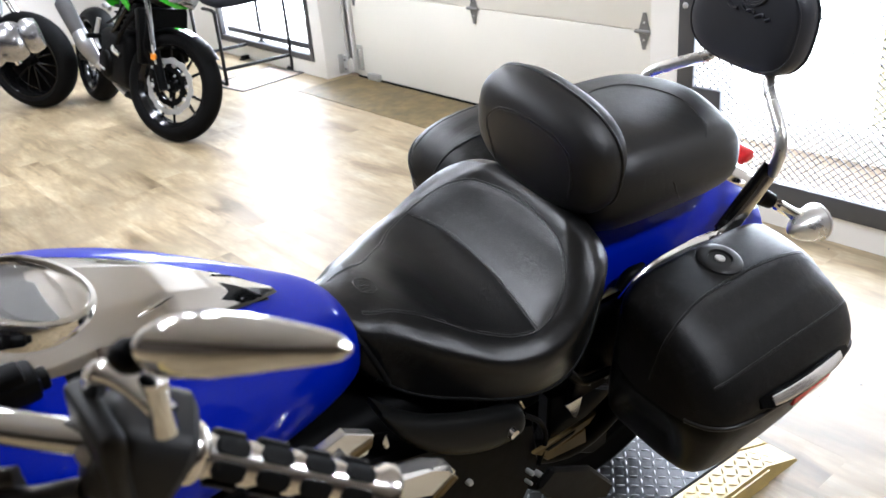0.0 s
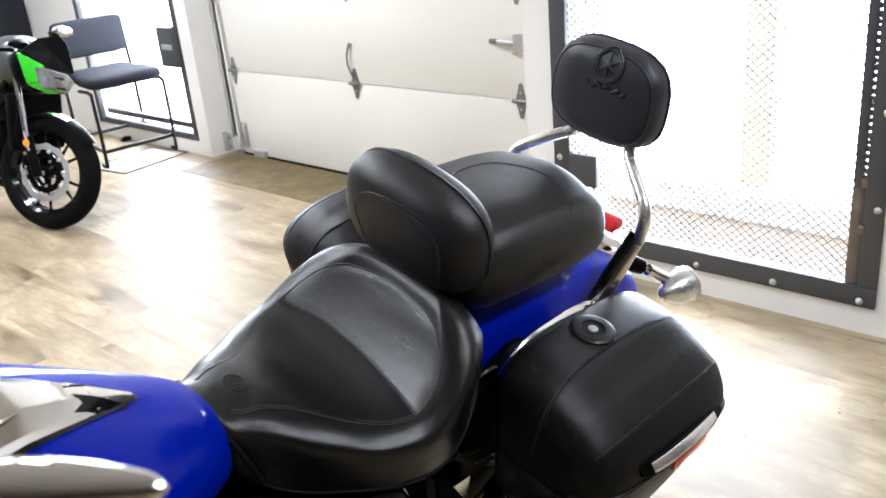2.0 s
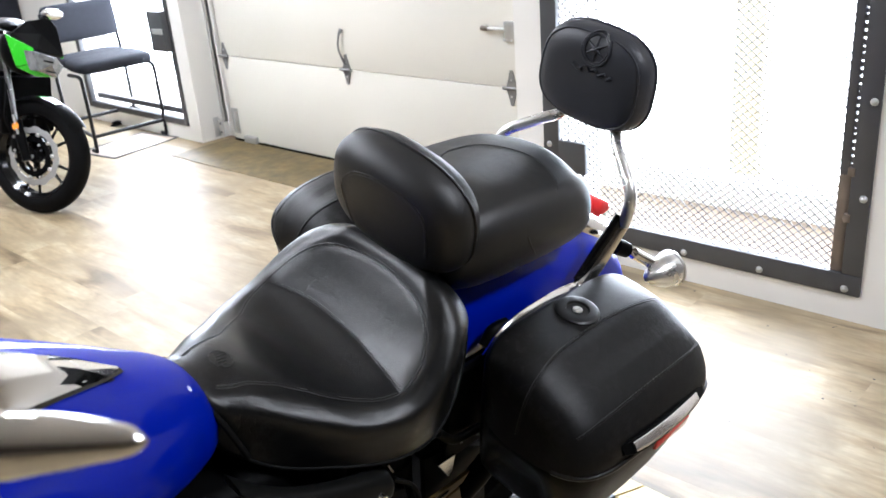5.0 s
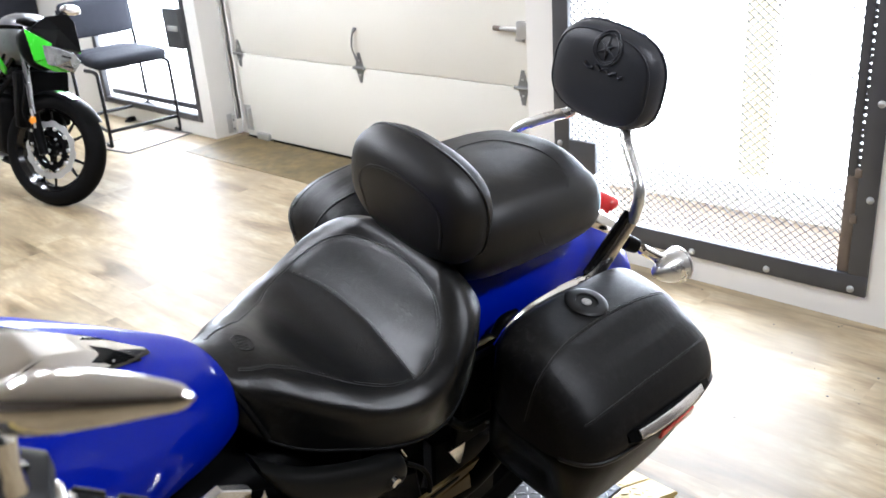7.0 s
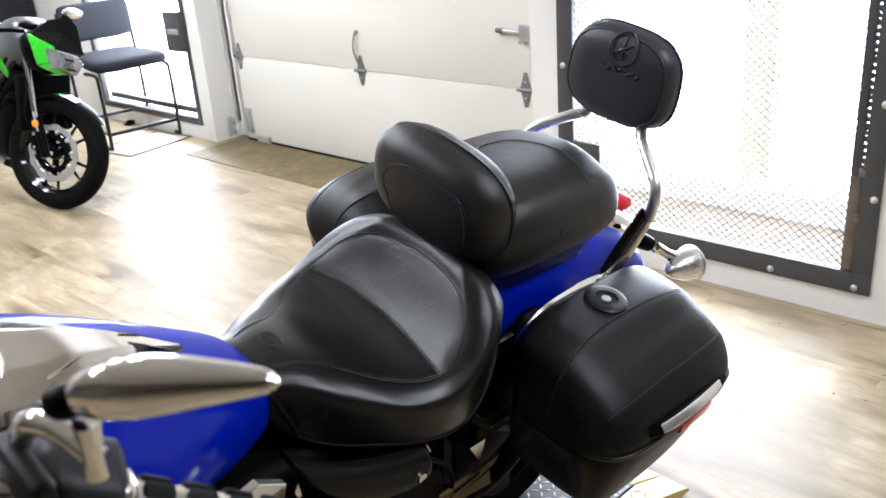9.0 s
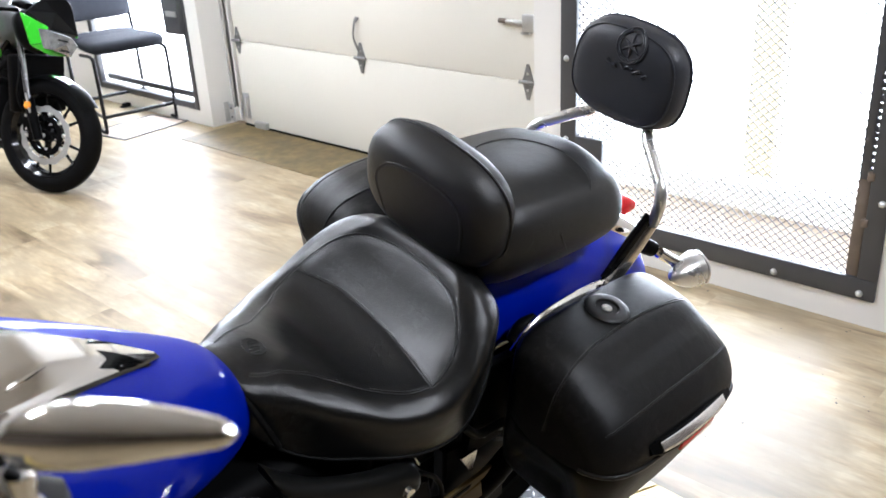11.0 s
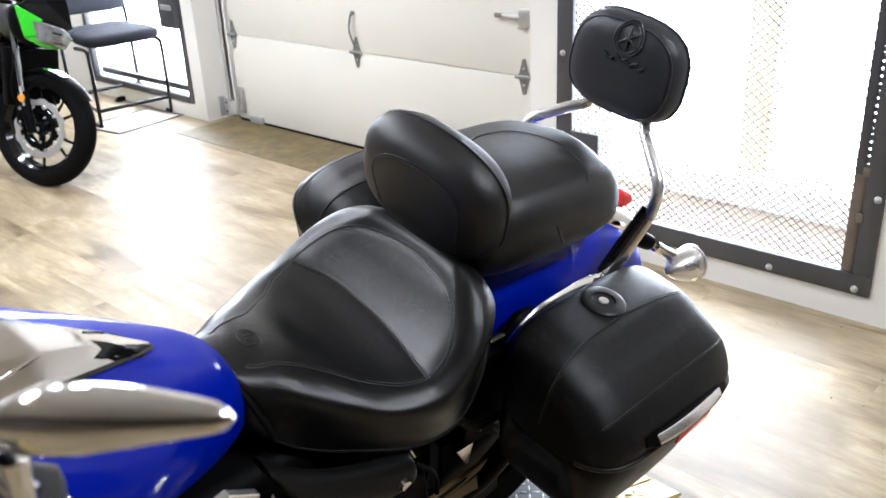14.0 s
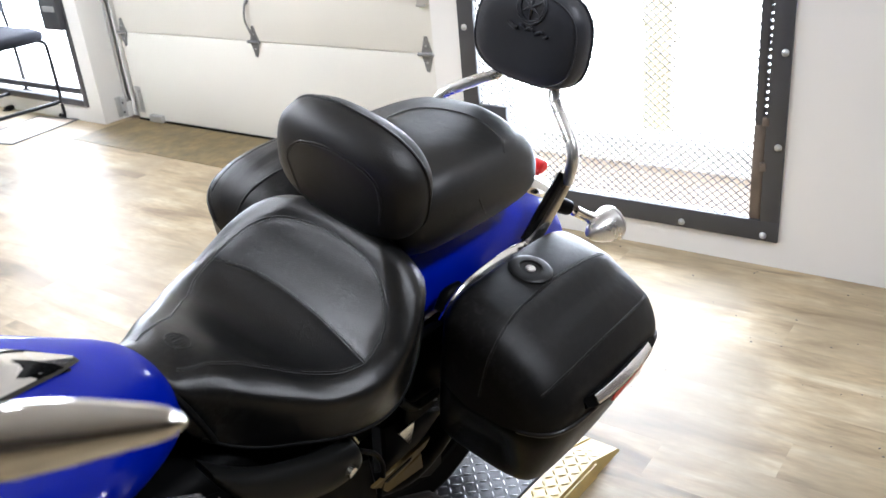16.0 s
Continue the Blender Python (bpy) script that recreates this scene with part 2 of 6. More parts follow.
def lathe(bm, profile, m, segs=32, ring=False):
    """Turns rows of (radius, height) round the z axis of m; ring: the profile closes on itself."""
    rows = [[m @ Vector((r * math.cos(a), r * math.sin(a), h)) for a in np.linspace(0, 2 * math.pi, segs, endpoint=False)] for r, h in profile]
    if ring:
        return loft(bm, rows + [rows[0]], caps=False) and bmesh.ops.remove_doubles(bm, verts=bm.verts, dist=1e-5) and bm
    return loft(bm, rows)


def supered(cx, cy, a, b, n, k, start=0.0):
    """k points of a rounded-off box round (cx, cy)."""
    out = []
    for t in np.linspace(0, 2 * math.pi, k, endpoint=False) + start:
        c, s = math.cos(t), math.sin(t)
        out.append((cx + a * math.copysign(abs(c) ** (2 / n), c), cy + b * math.copysign(abs(s) ** (2 / n), s)))
    return out


def along(p, q):
    """A pose at p whose z axis points to q."""
    d = Vector(q) - Vector(p)
    return Matrix.Translation(p) @ d.to_track_quat("Z", "Y").to_matrix().to_4x4()

# ---------------------------------------------------------------- room
WX, GX, LX = 2.94, 3.35, 3.18      # window wall, garage door, wall with the side window
X0, X1, Y0, Y1, H = -7.0, 3.75, -7.0, 8.2, 3.3

floor = solid("floor", boxes(((X0, Y0, -0.1), (X1, Y1, -0.004))), mat("floor_screed", (0.2, 0.15, 0.1), 0.6), "plank-patterned pale wooden showroom floor", "floor", "structure")
solid("ceiling", boxes(((X0, Y0, H), (X1 + 0.2, Y1, H + 0.1))), CEIL, "plain pale showroom ceiling", "ceiling", "structure")
# Unseen walls, kept dark brown so chrome and leather reflect little.
solid("wall_west", boxes(((X0 - 0.15, Y0, 0), (X0, Y1, H))), GREY_WALL, "plain brown showroom wall, out of view", "wall", "structure")
solid("wall_south", boxes(((X0, Y0 - 0.15, 0), (WX + 0.41, Y0, H))), GREY_WALL, "plain brown showroom wall, out of view", "wall", "structure")
solid("wall_north", boxes(((X0, Y1, 0), (X1, Y1 + 0.15, H))), WALL, "plain white painted showroom wall", "wall", "structure")

WIN = (0.845, 2.135, 0.10, 1.60)   # outer edges of the mesh window: y, y, z, z
win_wall = boxes(
    ((WX, -0.75, 0), (WX + 0.41, WIN[0], H)),
    ((WX, WIN[0], 0), (WX + 0.2, WIN[1], WIN[2])),
    ((WX, WIN[0], WIN[3]), (WX + 0.41, WIN[1], H)),
    ((WX, WIN[1], 0), (WX + 0.41, 2.275, H)),
)
solid("wall_east", win_wall, WALL, "white painted wall round a barred window", "wall", "structure")
solid("wall_jambs", boxes(((GX + 0.05, 2.275, 0), (GX + 0.15, 2.53, 2.35)), ((GX + 0.05, 4.99, 0), (GX + 0.15, 5.13, 2.35)), ((GX + 0.05, 2.53, 2.15), (GX + 0.15, 4.99, H))), WALL, "white painted jambs beside the garage door", "wall", "structure")
solid("wall_lintel", boxes(((WX + 0.1, 2.275, 2.3), (GX + 0.1, 5.13, H))), WALL, "white wall above the garage door", "wall", "structure")

# Unseen dark stretch, added so the seat's flank reflects no white wall.
solid("wall_east_unseen", boxes(((WX, Y0, 0), (WX + 0.41, -0.75, H))), GREY_WALL, "plain brown showroom wall, out of view", "wall", "structure")
SIDE = (5.26, 6.62, 0.1, 2.3)
side_wall = boxes(
    ((LX, 5.13, 0), (GX + 0.15, SIDE[0], H)),
    ((LX, SIDE[0], 0), (LX + 0.2, SIDE[1], SIDE[2])),
    ((LX, SIDE[0], SIDE[3]), (LX + 0.2, SIDE[1], H)),
    ((LX, SIDE[1], 0), (LX + 0.25, Y1, H)),
)
solid("wall_east_side", side_wall, WALL, "white wall and pillar round a glazed side door", "wall", "structure")

# outside: glaring daylight, a post and a kerb
solid("backdrop", boxes(((4.5, -12, -0.1), (4.55, 26, 9))), WHITE_GLOW, "glaring white daylight outside the windows", "backdrop", "structure")
solid("ground", boxes(((X1 - 0.3, -12, -0.14), (4.5, 26, -0.1))), OUT_WALL, "pale paving outside the windows", "ground", "structure")
solid("outside_post", boxes(((3.9, 1.635, -0.1), (4.0, 1.78, 3)), bevel=0.006), OUT_POST, "pale yellow painted post outside the window", "post")
solid("outside_kerb", boxes(((3.75, -2, -0.1), (3.95, 2.6, 0.12)), bevel=0.01), OUT_WALL, "pale low kerb outside the window", "kerb")

# mesh window: steel angle frame, bolts, channel and expanded metal
mesh_window = thing("window_1", "dark steel window frame covered with expanded metal mesh", "window", kind="structure")
y0, y1, z0, z1 = WIN
FW = 0.075
fx = WX - 0.012
part("window_frame", boxes(((fx, y0, z0), (fx + 0.03, y1, z0 + FW)), bevel=0.003), STEEL_DARK, mesh_window)
part("window_frame", boxes(((fx, y0, z1 - FW), (fx + 0.03, y1, z1)), bevel=0.003), STEEL_DARK, mesh_window)
part("window_frame", boxes(((fx, y0, z0 + FW), (fx + 0.03, y0 + 0.065, z1 - FW)), bevel=0.003), STEEL_DARK, mesh_window)
part("window_frame", boxes(((fx, y1 - FW, z0 + FW), (fx + 0.03, y1, z1 - FW)), bevel=0.003), STEEL_DARK, mesh_window)
part("side_channel", boxes(((fx + 0.012, y0 + 0.068, z0 + FW), (fx + 0.045, y0 + 0.108, 0.52)), bevel=0.004), RUST, mesh_window, "worn bronze-coloured channel")
part("side_channel", boxes(((fx + 0.012, y0 + 0.077, 0.52), (fx + 0.04, y0 + 0.108, z1 - FW)), bevel=0.003), STEEL_DARK, mesh_window, "dark slotted channel")
for k in range(42):
    zc = 0.52 + k * 0.0235
    part("slot_bridge", boxes(((fx + 0.014, y0 + 0.064, zc), (fx + 0.02, y0 + 0.078, zc + 0.0145))), STEEL_DARK, mesh_window)
for zc in (0.36, 0.52):
    part("latch_lug", boxes(((fx - 0.004, y0 + 0.055, zc), (fx + 0.03, y0 + 0.078, zc + 0.03)), bevel=0.004), RUST, mesh_window)
for k in range(8):
    y = y0 + 0.05 + k * (y1 - y0 - 0.1) / 4 if k < 5 else y0 + 0.02
    z = z0 + 0.022 if k < 5 else (0.45, 0.77, 1.1)[k - 5]
    bm = bmesh.new()
    lathe(bm, [(0.0001, 0.012), (0.006, 0.011), (0.011, 0.006), (0.013, 0)], along((fx, y, z), (fx - 1, y, z)) @ pose(0, 0, 0), 14)
    part("bolt", bm, STEEL, mesh_window)
for z in (0.80, 0.47):
    bm = bmesh.new()
    lathe(bm, [(0.0001, 0.01), (0.007, 0.009), (0.012, 0.004), (0.013, 0)], along((fx, y1 - 0.03, z), (fx - 1, y1 - 0.03, z)), 14)
    part("bolt", bm, STEEL, mesh_window)
part("latch_plate", boxes(((fx - 0.004, 1.93, 0.36), (fx + 0.02, 2.06, 0.49)), bevel=0.003), STEEL_DARK, mesh_window, "dark steel latch plate")

# expanded metal: zigzag strands that touch at their knuckles
verts, faces = [], []
CW, CH, R = 0.034, 0.0145, 0.0015


def strand_piece(p, q, r):
    d = (Vector(q) - Vector(p)).normalized()
    u = Vector((1, 0, 0))
    w = d.cross(u)
    base = len(verts)
    for e in (p, q):
        for a, b in ((-1, -1), (1, -1), (1, 1), (-1, 1)):
            verts.append(Vector(e) + u * (a * r * 1.6) + w * (b * r))
    for i in range(4):
        j = (i + 1) % 4
        faces.append((base + i, base + j, base + 4 + j, base + 4 + i))


rows_n = int((z1 - z0 - 2 * FW + 0.03) / CH)
cols_n = int((y1 - y0 - 2 * FW + 0.04) / CW)
for r in range(rows_n):
    for c in range(cols_n):
        ya, za = y0 + FW - 0.02 + c * CW, z0 + FW - 0.015 + r * CH
        wob = 0.0015 * math.sin(c * 1.7 + r * 0.31)
        up = CH if r % 2 == 0 else 0
        strand_piece((fx + 0.016 + wob, ya, za + up), (fx + 0.016, ya + CW / 2, za + CH - up), R)
        strand_piece((fx + 0.016, ya + CW / 2, za + CH - up), (fx + 0.016 + wob, ya + CW, za + up), R)
me = bpy.data.meshes.new("expanded_metal")
me.from_pydata([tuple(v) for v in verts], [], faces)
me.materials.append(WIRE)
grille = new("expanded_metal", me)
grille.parent = mesh_window
tagged(grille, "black expanded metal mesh", kind="stuff")

# glazed side door with its steel frame and lock box
side_window = thing("window_2", "dark metal framed glass side door with bright daylight", "window", kind="structure")
y0, y1, z0, z1 = SIDE
for lo, hi in (((LX - 0.01, y0, z0), (LX + 0.03, y0 + 0.045, z1)), ((LX - 0.01, y1 - 0.05, z0), (LX + 0.03, y1, z1)), ((LX - 0.01, y0 + 0.045, z0), (LX + 0.03, y1 - 0.05, z0 + 0.045)), ((LX - 0.01, y0 + 0.045, z1 - 0.05), (LX + 0.03, y1 - 0.05, z1)),
               ((LX + 0.045, y0 + 0.06, z0 + 0.06), (LX + 0.08, y0 + 0.10, z1)), ((LX + 0.045, y0 + 0.10, z0 + 0.06), (LX + 0.08, y1 - 0.05, z0 + 0.10))):
    part("window_frame", boxes((lo, hi), bevel=0.003), STEEL_DARK, side_window)
lockbox = part("lock_box", boxes(((LX - 0.05, y0 + 0.015, 0.60), (LX + 0.01, y0 + 0.20, 0.86)), bevel=0.008), STEEL_DARK, side_window, "dark metal door lock box")
part("lock_strip", boxes(((LX - 0.058, y0 + 0.03, 0.715), (LX - 0.05, y0 + 0.15, 0.75)), bevel=0.003), STEEL, lockbox, "bare steel strip")

# garage door
garage = thing("door_1", "closed cream sectional garage door with steel hinges", "garage door", kind="structure")
GY0, GY1, PH = 2.52, 5.0, 0.533
for k in range(4):
    part("panel", boxes(((GX, GY0, (0.03 + k * PH + 0.002) if k else 0.012), (GX + 0.045, GY1, 0.03 + (k + 1) * PH - 0.002)), bevel=0.004), CREAM, garage)
part("bottom_seal", boxes(((GX - 0.006, GY0, 0.0), (GX + 0.05, GY1, 0.012)), bevel=0.003), RUBBER, garage, "black rubber bottom seal")


HINGE = mat("weathered_zinc", (0.24, 0.24, 0.24), 0.4, 0.5, vary=0.3, scale=30)


def hinge(y, z, s=1.0):
    bm = bmesh.new()
    for d in (1, -1):
        pts = [(-0.034, 0.002), (0.034, 0.002), (0.02, 0.04), (0.008, 0.085), (-0.008, 0.085), (-0.02, 0.04)]
        vs = [[bm.verts.new((GX - x, y + s * p, z + d * q)) for p, q in pts] for x in (0.0015, 0.006)]
        bm.faces.new(vs[0]), bm.faces.new(vs[1][::-1])
        for i in range(6):
            bm.faces.new((vs[0][i], vs[0][(i + 1) % 6], vs[1][(i + 1) % 6], vs[1][i]))
    h = part("hinge", bm, HINGE, garage, "galvanised steel hinge")
    bm = bmesh.new()
    tube(bm, [(GX - 0.013, y - 0.045, z), (GX - 0.013, y + 0.045, z)], 0.009, 10)
    part("hinge_pin", bm, HINGE, h)
    for d in (0.025, -0.025):
        bm = bmesh.new()
        lathe(bm, [(0.0001, 0.006), (0.005, 0.005), (0.006, 0)], along((GX - 0.006, y, z + d * 1.6), (GX - 1, y, z + d * 1.6)), 10)
        part("bolt", bm, STEEL, h)


for seam in (1, 2, 3):
    for y in (GY0 + 0.10, 3.79, GY1 - 0.04):
        hinge(y, 0.03 + seam * PH)
bm = bmesh.new()
tube(bm, [(GX - 0.004, 3.795, 0.595), (GX - 0.022, 3.80, 0.63), (GX - 0.030, 3.812, 0.69), (GX - 0.022, 3.805, 0.755), (GX - 0.010, 3.80, 0.775), (GX - 0.004, 3.80, 0.785)], [0.010, 0.0065, 0.0055, 0.006, 0.011, 0.012], 10, 24)
part("pull_handle", bm, HINGE, garage, "bent steel pull handle")
slide = part("slide_bolt", boxes(((GX - 0.03, 2.565, 0.80), (GX, 2.635, 0.88)), ((GX - 0.02, 2.60, 0.785), (GX - 0.004, 2.65, 0.80)), bevel=0.005), STEEL, garage, "galvanised slide bolt")
bm = bmesh.new()
tube(bm, [(GX - 0.02, 2.63, 0.84), (GX - 0.02, 2.735, 0.842)], [0.013, 0.009], 10)
part("bolt_rod", bm, STEEL, slide)
bm = bmesh.new()
tube(bm, [(GX - 0.02, 2.735, 0.842), (GX - 0.02, 2.775, 0.843)], 0.012, 10)
part("bolt_knob", bm, RUST, slide, "worn dark bolt knob")
part("corner_plate", boxes(((GX - 0.004, GY1 - 0.075, 0.05), (GX, GY1 - 0.005, 0.22)), ((GX - 0.03, GY1 - 0.075, 0.07), (GX - 0.004, GY1 - 0.068, 0.2)), bevel=0.001), STEEL, garage, "galvanised corner bracket")
part("seal_clip", boxes(((GX - 0.03, GY1 - 0.26, 0.005), (GX + 0.0, GY1 - 0.14, 0.05)), bevel=0.004), STEEL, garage)
track = thing("garage_track", "galvanised vertical garage door track on the pillar", "track", kind="structure")
part("rail", boxes(((GX - 0.040, 5.03, 0.12), (GX - 0.036, 5.06, 2.3)), ((GX - 0.040, 5.06, 0.12), (GX - 0.01, 5.064, 2.3)), ((GX - 0.014, 5.035, 0.12), (GX - 0.01, 5.06, 2.3)), bevel=0.0012), STEEL, track)
part("foot_bracket", boxes(((GX - 0.1, 5.075, 0.03), (GX - 0.06, 5.079, 0.16)), ((GX - 0.066, 5.02, 0.03), (GX - 0.062, 5.079, 0.15)), bevel=0.001), STEEL, track)
for z in (0.06, 0.12):
    bm = bmesh.new()
    lathe(bm, [(0.0001, 0.006), (0.006, 0.005), (0.008, 0)], along((GX - 0.066, 5.05, z), (GX - 1, 5.05, z)), 10)
    part("bolt", bm, STEEL_DARK, track)

# brown sill mat in front of the garage door
bm = bmesh.new()
box(bm, (2.89, 2.3, -0.004), (GX - 0.01, 5.06, 0.004), 0.002)
solid("sill_mat", bm, MAT_TILE, "thin brown worn vinyl sheet before the garage door", "mat")

# ceiling lamps
POWER = {-1.2: 44.0, 4.2: 40.0, 5.8: 20.0}
LAMP = glow("lamp_glow", (1, 0.96, 0.91), 25.0)
for x, ys in ((1.55, (-1.2, 4.2, 5.8)), (-0.02, (3.75,)), (-0.19, (3.67,)), (-0.47, (3.55,)), (-0.64, (3.47,)), (-0.92, (3.35,)), (-1.09, (3.27,))):
    for y in ys:
        R_L = 0.075 if x < 0 else 0.24
        lamp = thing("ceiling_lamp", "round white glowing ceiling lamp", "lamp", pose(x, y, H), group="ceiling lamps")
        bm = bmesh.new()
        lathe(bm, [(0.0001, 0), (R_L, 0), (R_L, -0.03), (0.0001, -0.03)], Matrix(), 24)
        part("housing", bm, CEIL, lamp)
        bm = bmesh.new()
        lathe(bm, [(0.0001, -0.031), (R_L * 0.9, -0.031), (R_L * 0.86, -0.045), (0.0001, -0.05)], Matrix(), 24)
        part("diffuser", bm, LAMP, lamp)
        bulb = bpy.data.lights.new("lamp_bulb", "AREA")
        bulb.shape, bulb.size, bulb.energy, bulb.color = "DISK", R_L * 1.75, POWER[y] if x > 0 else 15.0, (1, 0.96, 0.91)
        new("lamp_bulb", bulb).matrix_world = pose(x, y, H - 0.06)

# ---------------------------------------------------------------- blue touring motorcycle, leaning on its side stand
from mathutils.bvhtree import BVHTree

BIKE = Matrix(((0.9993651, 0.03452985, -0.00877967, 0.89438727), (-0.03562855, 0.96854723, -0.24626587, 1.27112187), (0.0, 0.24642232, 0.96916254, 0.05), (0, 0, 0, 1)))
bike = thing("motorcycle", "metallic blue touring motorcycle with black leather seats and saddlebags", "motorcycle", BIKE)


def sections(keys, k=40, n=60, exp=2.6, low=None):
    """Rings across the bike through rows of x, half width, top, bottom."""
    rings = []
    for x, w, zt, zb in spline(keys, n):
        c = zb + (zt - zb) * 0.45
        pts = supered(0, 0, 1, 1, exp, k)
        rings.append([Vector((x, max(w, 0.002) * p, c + (zt - c if q > 0 else c - zb) * q)) for p, q in pts])
    return rings


def tree_of(ob):
    return BVHTree.FromPolygons([v.co for v in ob.data.vertices], [tuple(f.vertices) for f in ob.data.polygons])


def lay(tree, pts, axis, off):
    """Places and normals where flat points fall on a surface: (x, y) from above, (y, z) from ahead, (x, z) from the near side."""
    out = []
    for a, b in pts:
        o, d = {"z": ((a, b, 2), (0, 0, -1)), "x": ((-0.5, a, b), (1, 0, 0)), "y": ((a, -1, b), (0, 1, 0)), "Y": ((a, 1, b), (0, -1, 0))}[axis]
        hit, nrm, _, _ = tree.ray_cast(Vector(o), Vector(d))
        if hit is not None:
            if nrm.dot(Vector(d)) > 0:
                nrm = -nrm
            out.append((hit + nrm * off, nrm))
    return out


def welt(parent, keys, axis, n=60, r=0.0020, off=-0.0002, material=None, stitch=0.0035, name="seam", owner=None):
    """A raised seam laid on its surface, with a row of stitches beside it."""
    got = lay(tree_of(parent), spline(keys, n), axis, off)
    if len(got) < 3:
        return
    bm = tube(bmesh.new(), [p for p, _ in got], r, 8)
    ob = part(name, bm, material or LEATHER, owner or parent, "", 80)
    if stitch:
        bm = bmesh.new()
        run = 0.0
        for (p, nr), (q, _) in zip(got, got[1:]):
            run += (q - p).length
            side = (q - p).cross(nr).normalized() * stitch
            if (q - p).length > 1e-5:
                steps = max(1, int((q - p).length / 0.006))
                for k in range(steps):
                    u = p + (q - p) * ((k + 0.2) / steps) + side + nr * 0.0009
                    v = p + (q - p) * ((k + 0.8) / steps) + side + nr * 0.0009
                    tube(bm, [u, v], 0.0007, 4)
        tagged(part("stitching", bm, THREAD, owner or parent, "fine black stitching"), kind="stuff")
    return ob


# fuel tank
TANK = [(-0.262, 0.035, 0.80, 0.735), (-0.272, 0.062, 0.838, 0.73), (-0.30, 0.092, 0.868, 0.73), (-0.36, 0.128, 0.898, 0.735), (-0.44, 0.166, 0.936, 0.75), (-0.54, 0.202, 0.980, 0.76), (-0.65, 0.226, 1.012, 0.765), (-0.78, 0.228, 1.026, 0.77), (-0.9, 0.185, 1.0, 0.79), (-0.98, 0.08, 0.93, 0.82)]
bm = loft(bmesh.new(), sections(TANK, 48, 90, 2.5))
tank = part("fuel_tank", bm, BLUE, bike, "glossy metallic blue fuel tank")


def tank_z(x, y):
    k = np.array(sorted(TANK))
    w, zt, zb = (np.interp(x, k[:, 0], k[:, i]) for i in (1, 2, 3))
    c = zb + (zt - zb) * 0.45
    return c + (zt - c) * max(0.0, 1 - min(1, abs(y) / w) ** 2.5) ** (1 / 2.5)


# chrome console with its gauge
OUT = spline([(-0.383, 0.004), (-0.42, 0.024), (-0.48, 0.05), (-0.55, 0.079), (-0.62, 0.105), (-0.70, 0.118), (-0.80, 0.11), (-0.92, 0.07)], 44)


def console_strip(v0, v1, h0, h1, n, material, name, label, parent, lift=0.0, x0=-2.0, x1=0.0):
    """One facet of the console between two shares of its half width, at two heights over the tank."""
    rows = []
    for x, w in OUT:
        if x0 <= x <= x1:
            g = min(1.0, 0.35 + (-0.383 - x) * 7)
            rows.append([Vector((x, w * v, tank_z(x, w * v) + lift + g * (h0 + (h1 - h0) * i / (n - 1)))) for i, v in enumerate(np.linspace(v0, v1, n))])
    return part(name, loft(bmesh.new(), rows, closed=False), material, parent, label, 60)


console = console_strip(-0.42, 0.42, 0.021, 0.021, 13, CHROME_SOFT, "console", "chrome tank console with crisp facets", bike)
for sgn in (-1, 1):
    console_strip(0.42 * sgn, 0.86 * sgn, 0.021, 0.010, 9, CHROME_SOFT, "console_flank", "", console)
    console_strip(0.86 * sgn, 1.0 * sgn, 0.010, -0.002, 5, CHROME, "console_edge", "", console)
    bm = bmesh.new()
    tube(bm, [(x, 0.62 * w * sgn * f, tank_z(x, 0.62 * w * f) + 0.0165) for (x, w), f in zip(OUT[12:24:2], (0.35, 0.5, 0.65, 0.8, 0.95, 1.05))], [0.001, 0.0028, 0.0035, 0.0035, 0.0028, 0.001], 8, 24)
    part("console_rib", bm, CHROME, console, "raised chrome rib")
# Black notch on each flank: a dark reflection built in as gloss black.
UP_EDGE, MID_EDGE, LOW_EDGE = [(-0.398, 0.018), (-0.43, 0.015), (-0.466, 0.010)], [(-0.399, 0.021), (-0.428, 0.022), (-0.456, 0.023)], [(-0.402, 0.024), (-0.437, 0.033), (-0.473, 0.037)]
for sgn in (-1, 1):
    cols = []
    for edge in (UP_EDGE, MID_EDGE, LOW_EDGE):
        col = []
        for x, y in spline(edge, 12):
            w = np.interp(-x, -OUT[:, 0], OUT[:, 1])
            v = min(1.0, y / w)
            h = np.interp(v, (0.42, 0.86, 1.0), (0.021, 0.010, -0.002)) * min(1.0, 0.35 + (-0.383 - x) * 7)
            col.append(Vector((x, sgn * y, tank_z(x, y) + h + 0.0022)))
        cols.append(col)
    part("console_reflection", loft(bmesh.new(), cols, closed=False), GLOSS_BLACK, console, "black notch in place of a reflection at the console's tip", 60)
bm = bmesh.new()
cb = along((-0.440, 0.0, tank_z(-0.44, 0) + 0.0155), (-0.440 + 0.25, 0, tank_z(-0.44, 0) + 0.72))
lathe(bm, [(0.0001, 0.0005), (0.0075, 0.0003), (0.0095, -0.0015), (0.0095, -0.006), (0.0001, -0.006)], cb @ Matrix.Diagonal((1.5, 0.75, 1, 1)), 28)
part("console_badge", bm, CHROME, console, "small polished oval badge")
rows = []
for x, w in spline([(-0.378, 0.006), (-0.42, 0.03), (-0.48, 0.055), (-0.55, 0.084), (-0.62, 0.110), (-0.70, 0.123), (-0.80, 0.115)], 30):
    rows.append([Vector((x, w * v, tank_z(x, w * v) + 0.003)) for v in np.linspace(-1, 1, 21)])
part("console_gasket", loft(bmesh.new(), rows, closed=False), GLOSS_BLACK, tank, "black console edge")
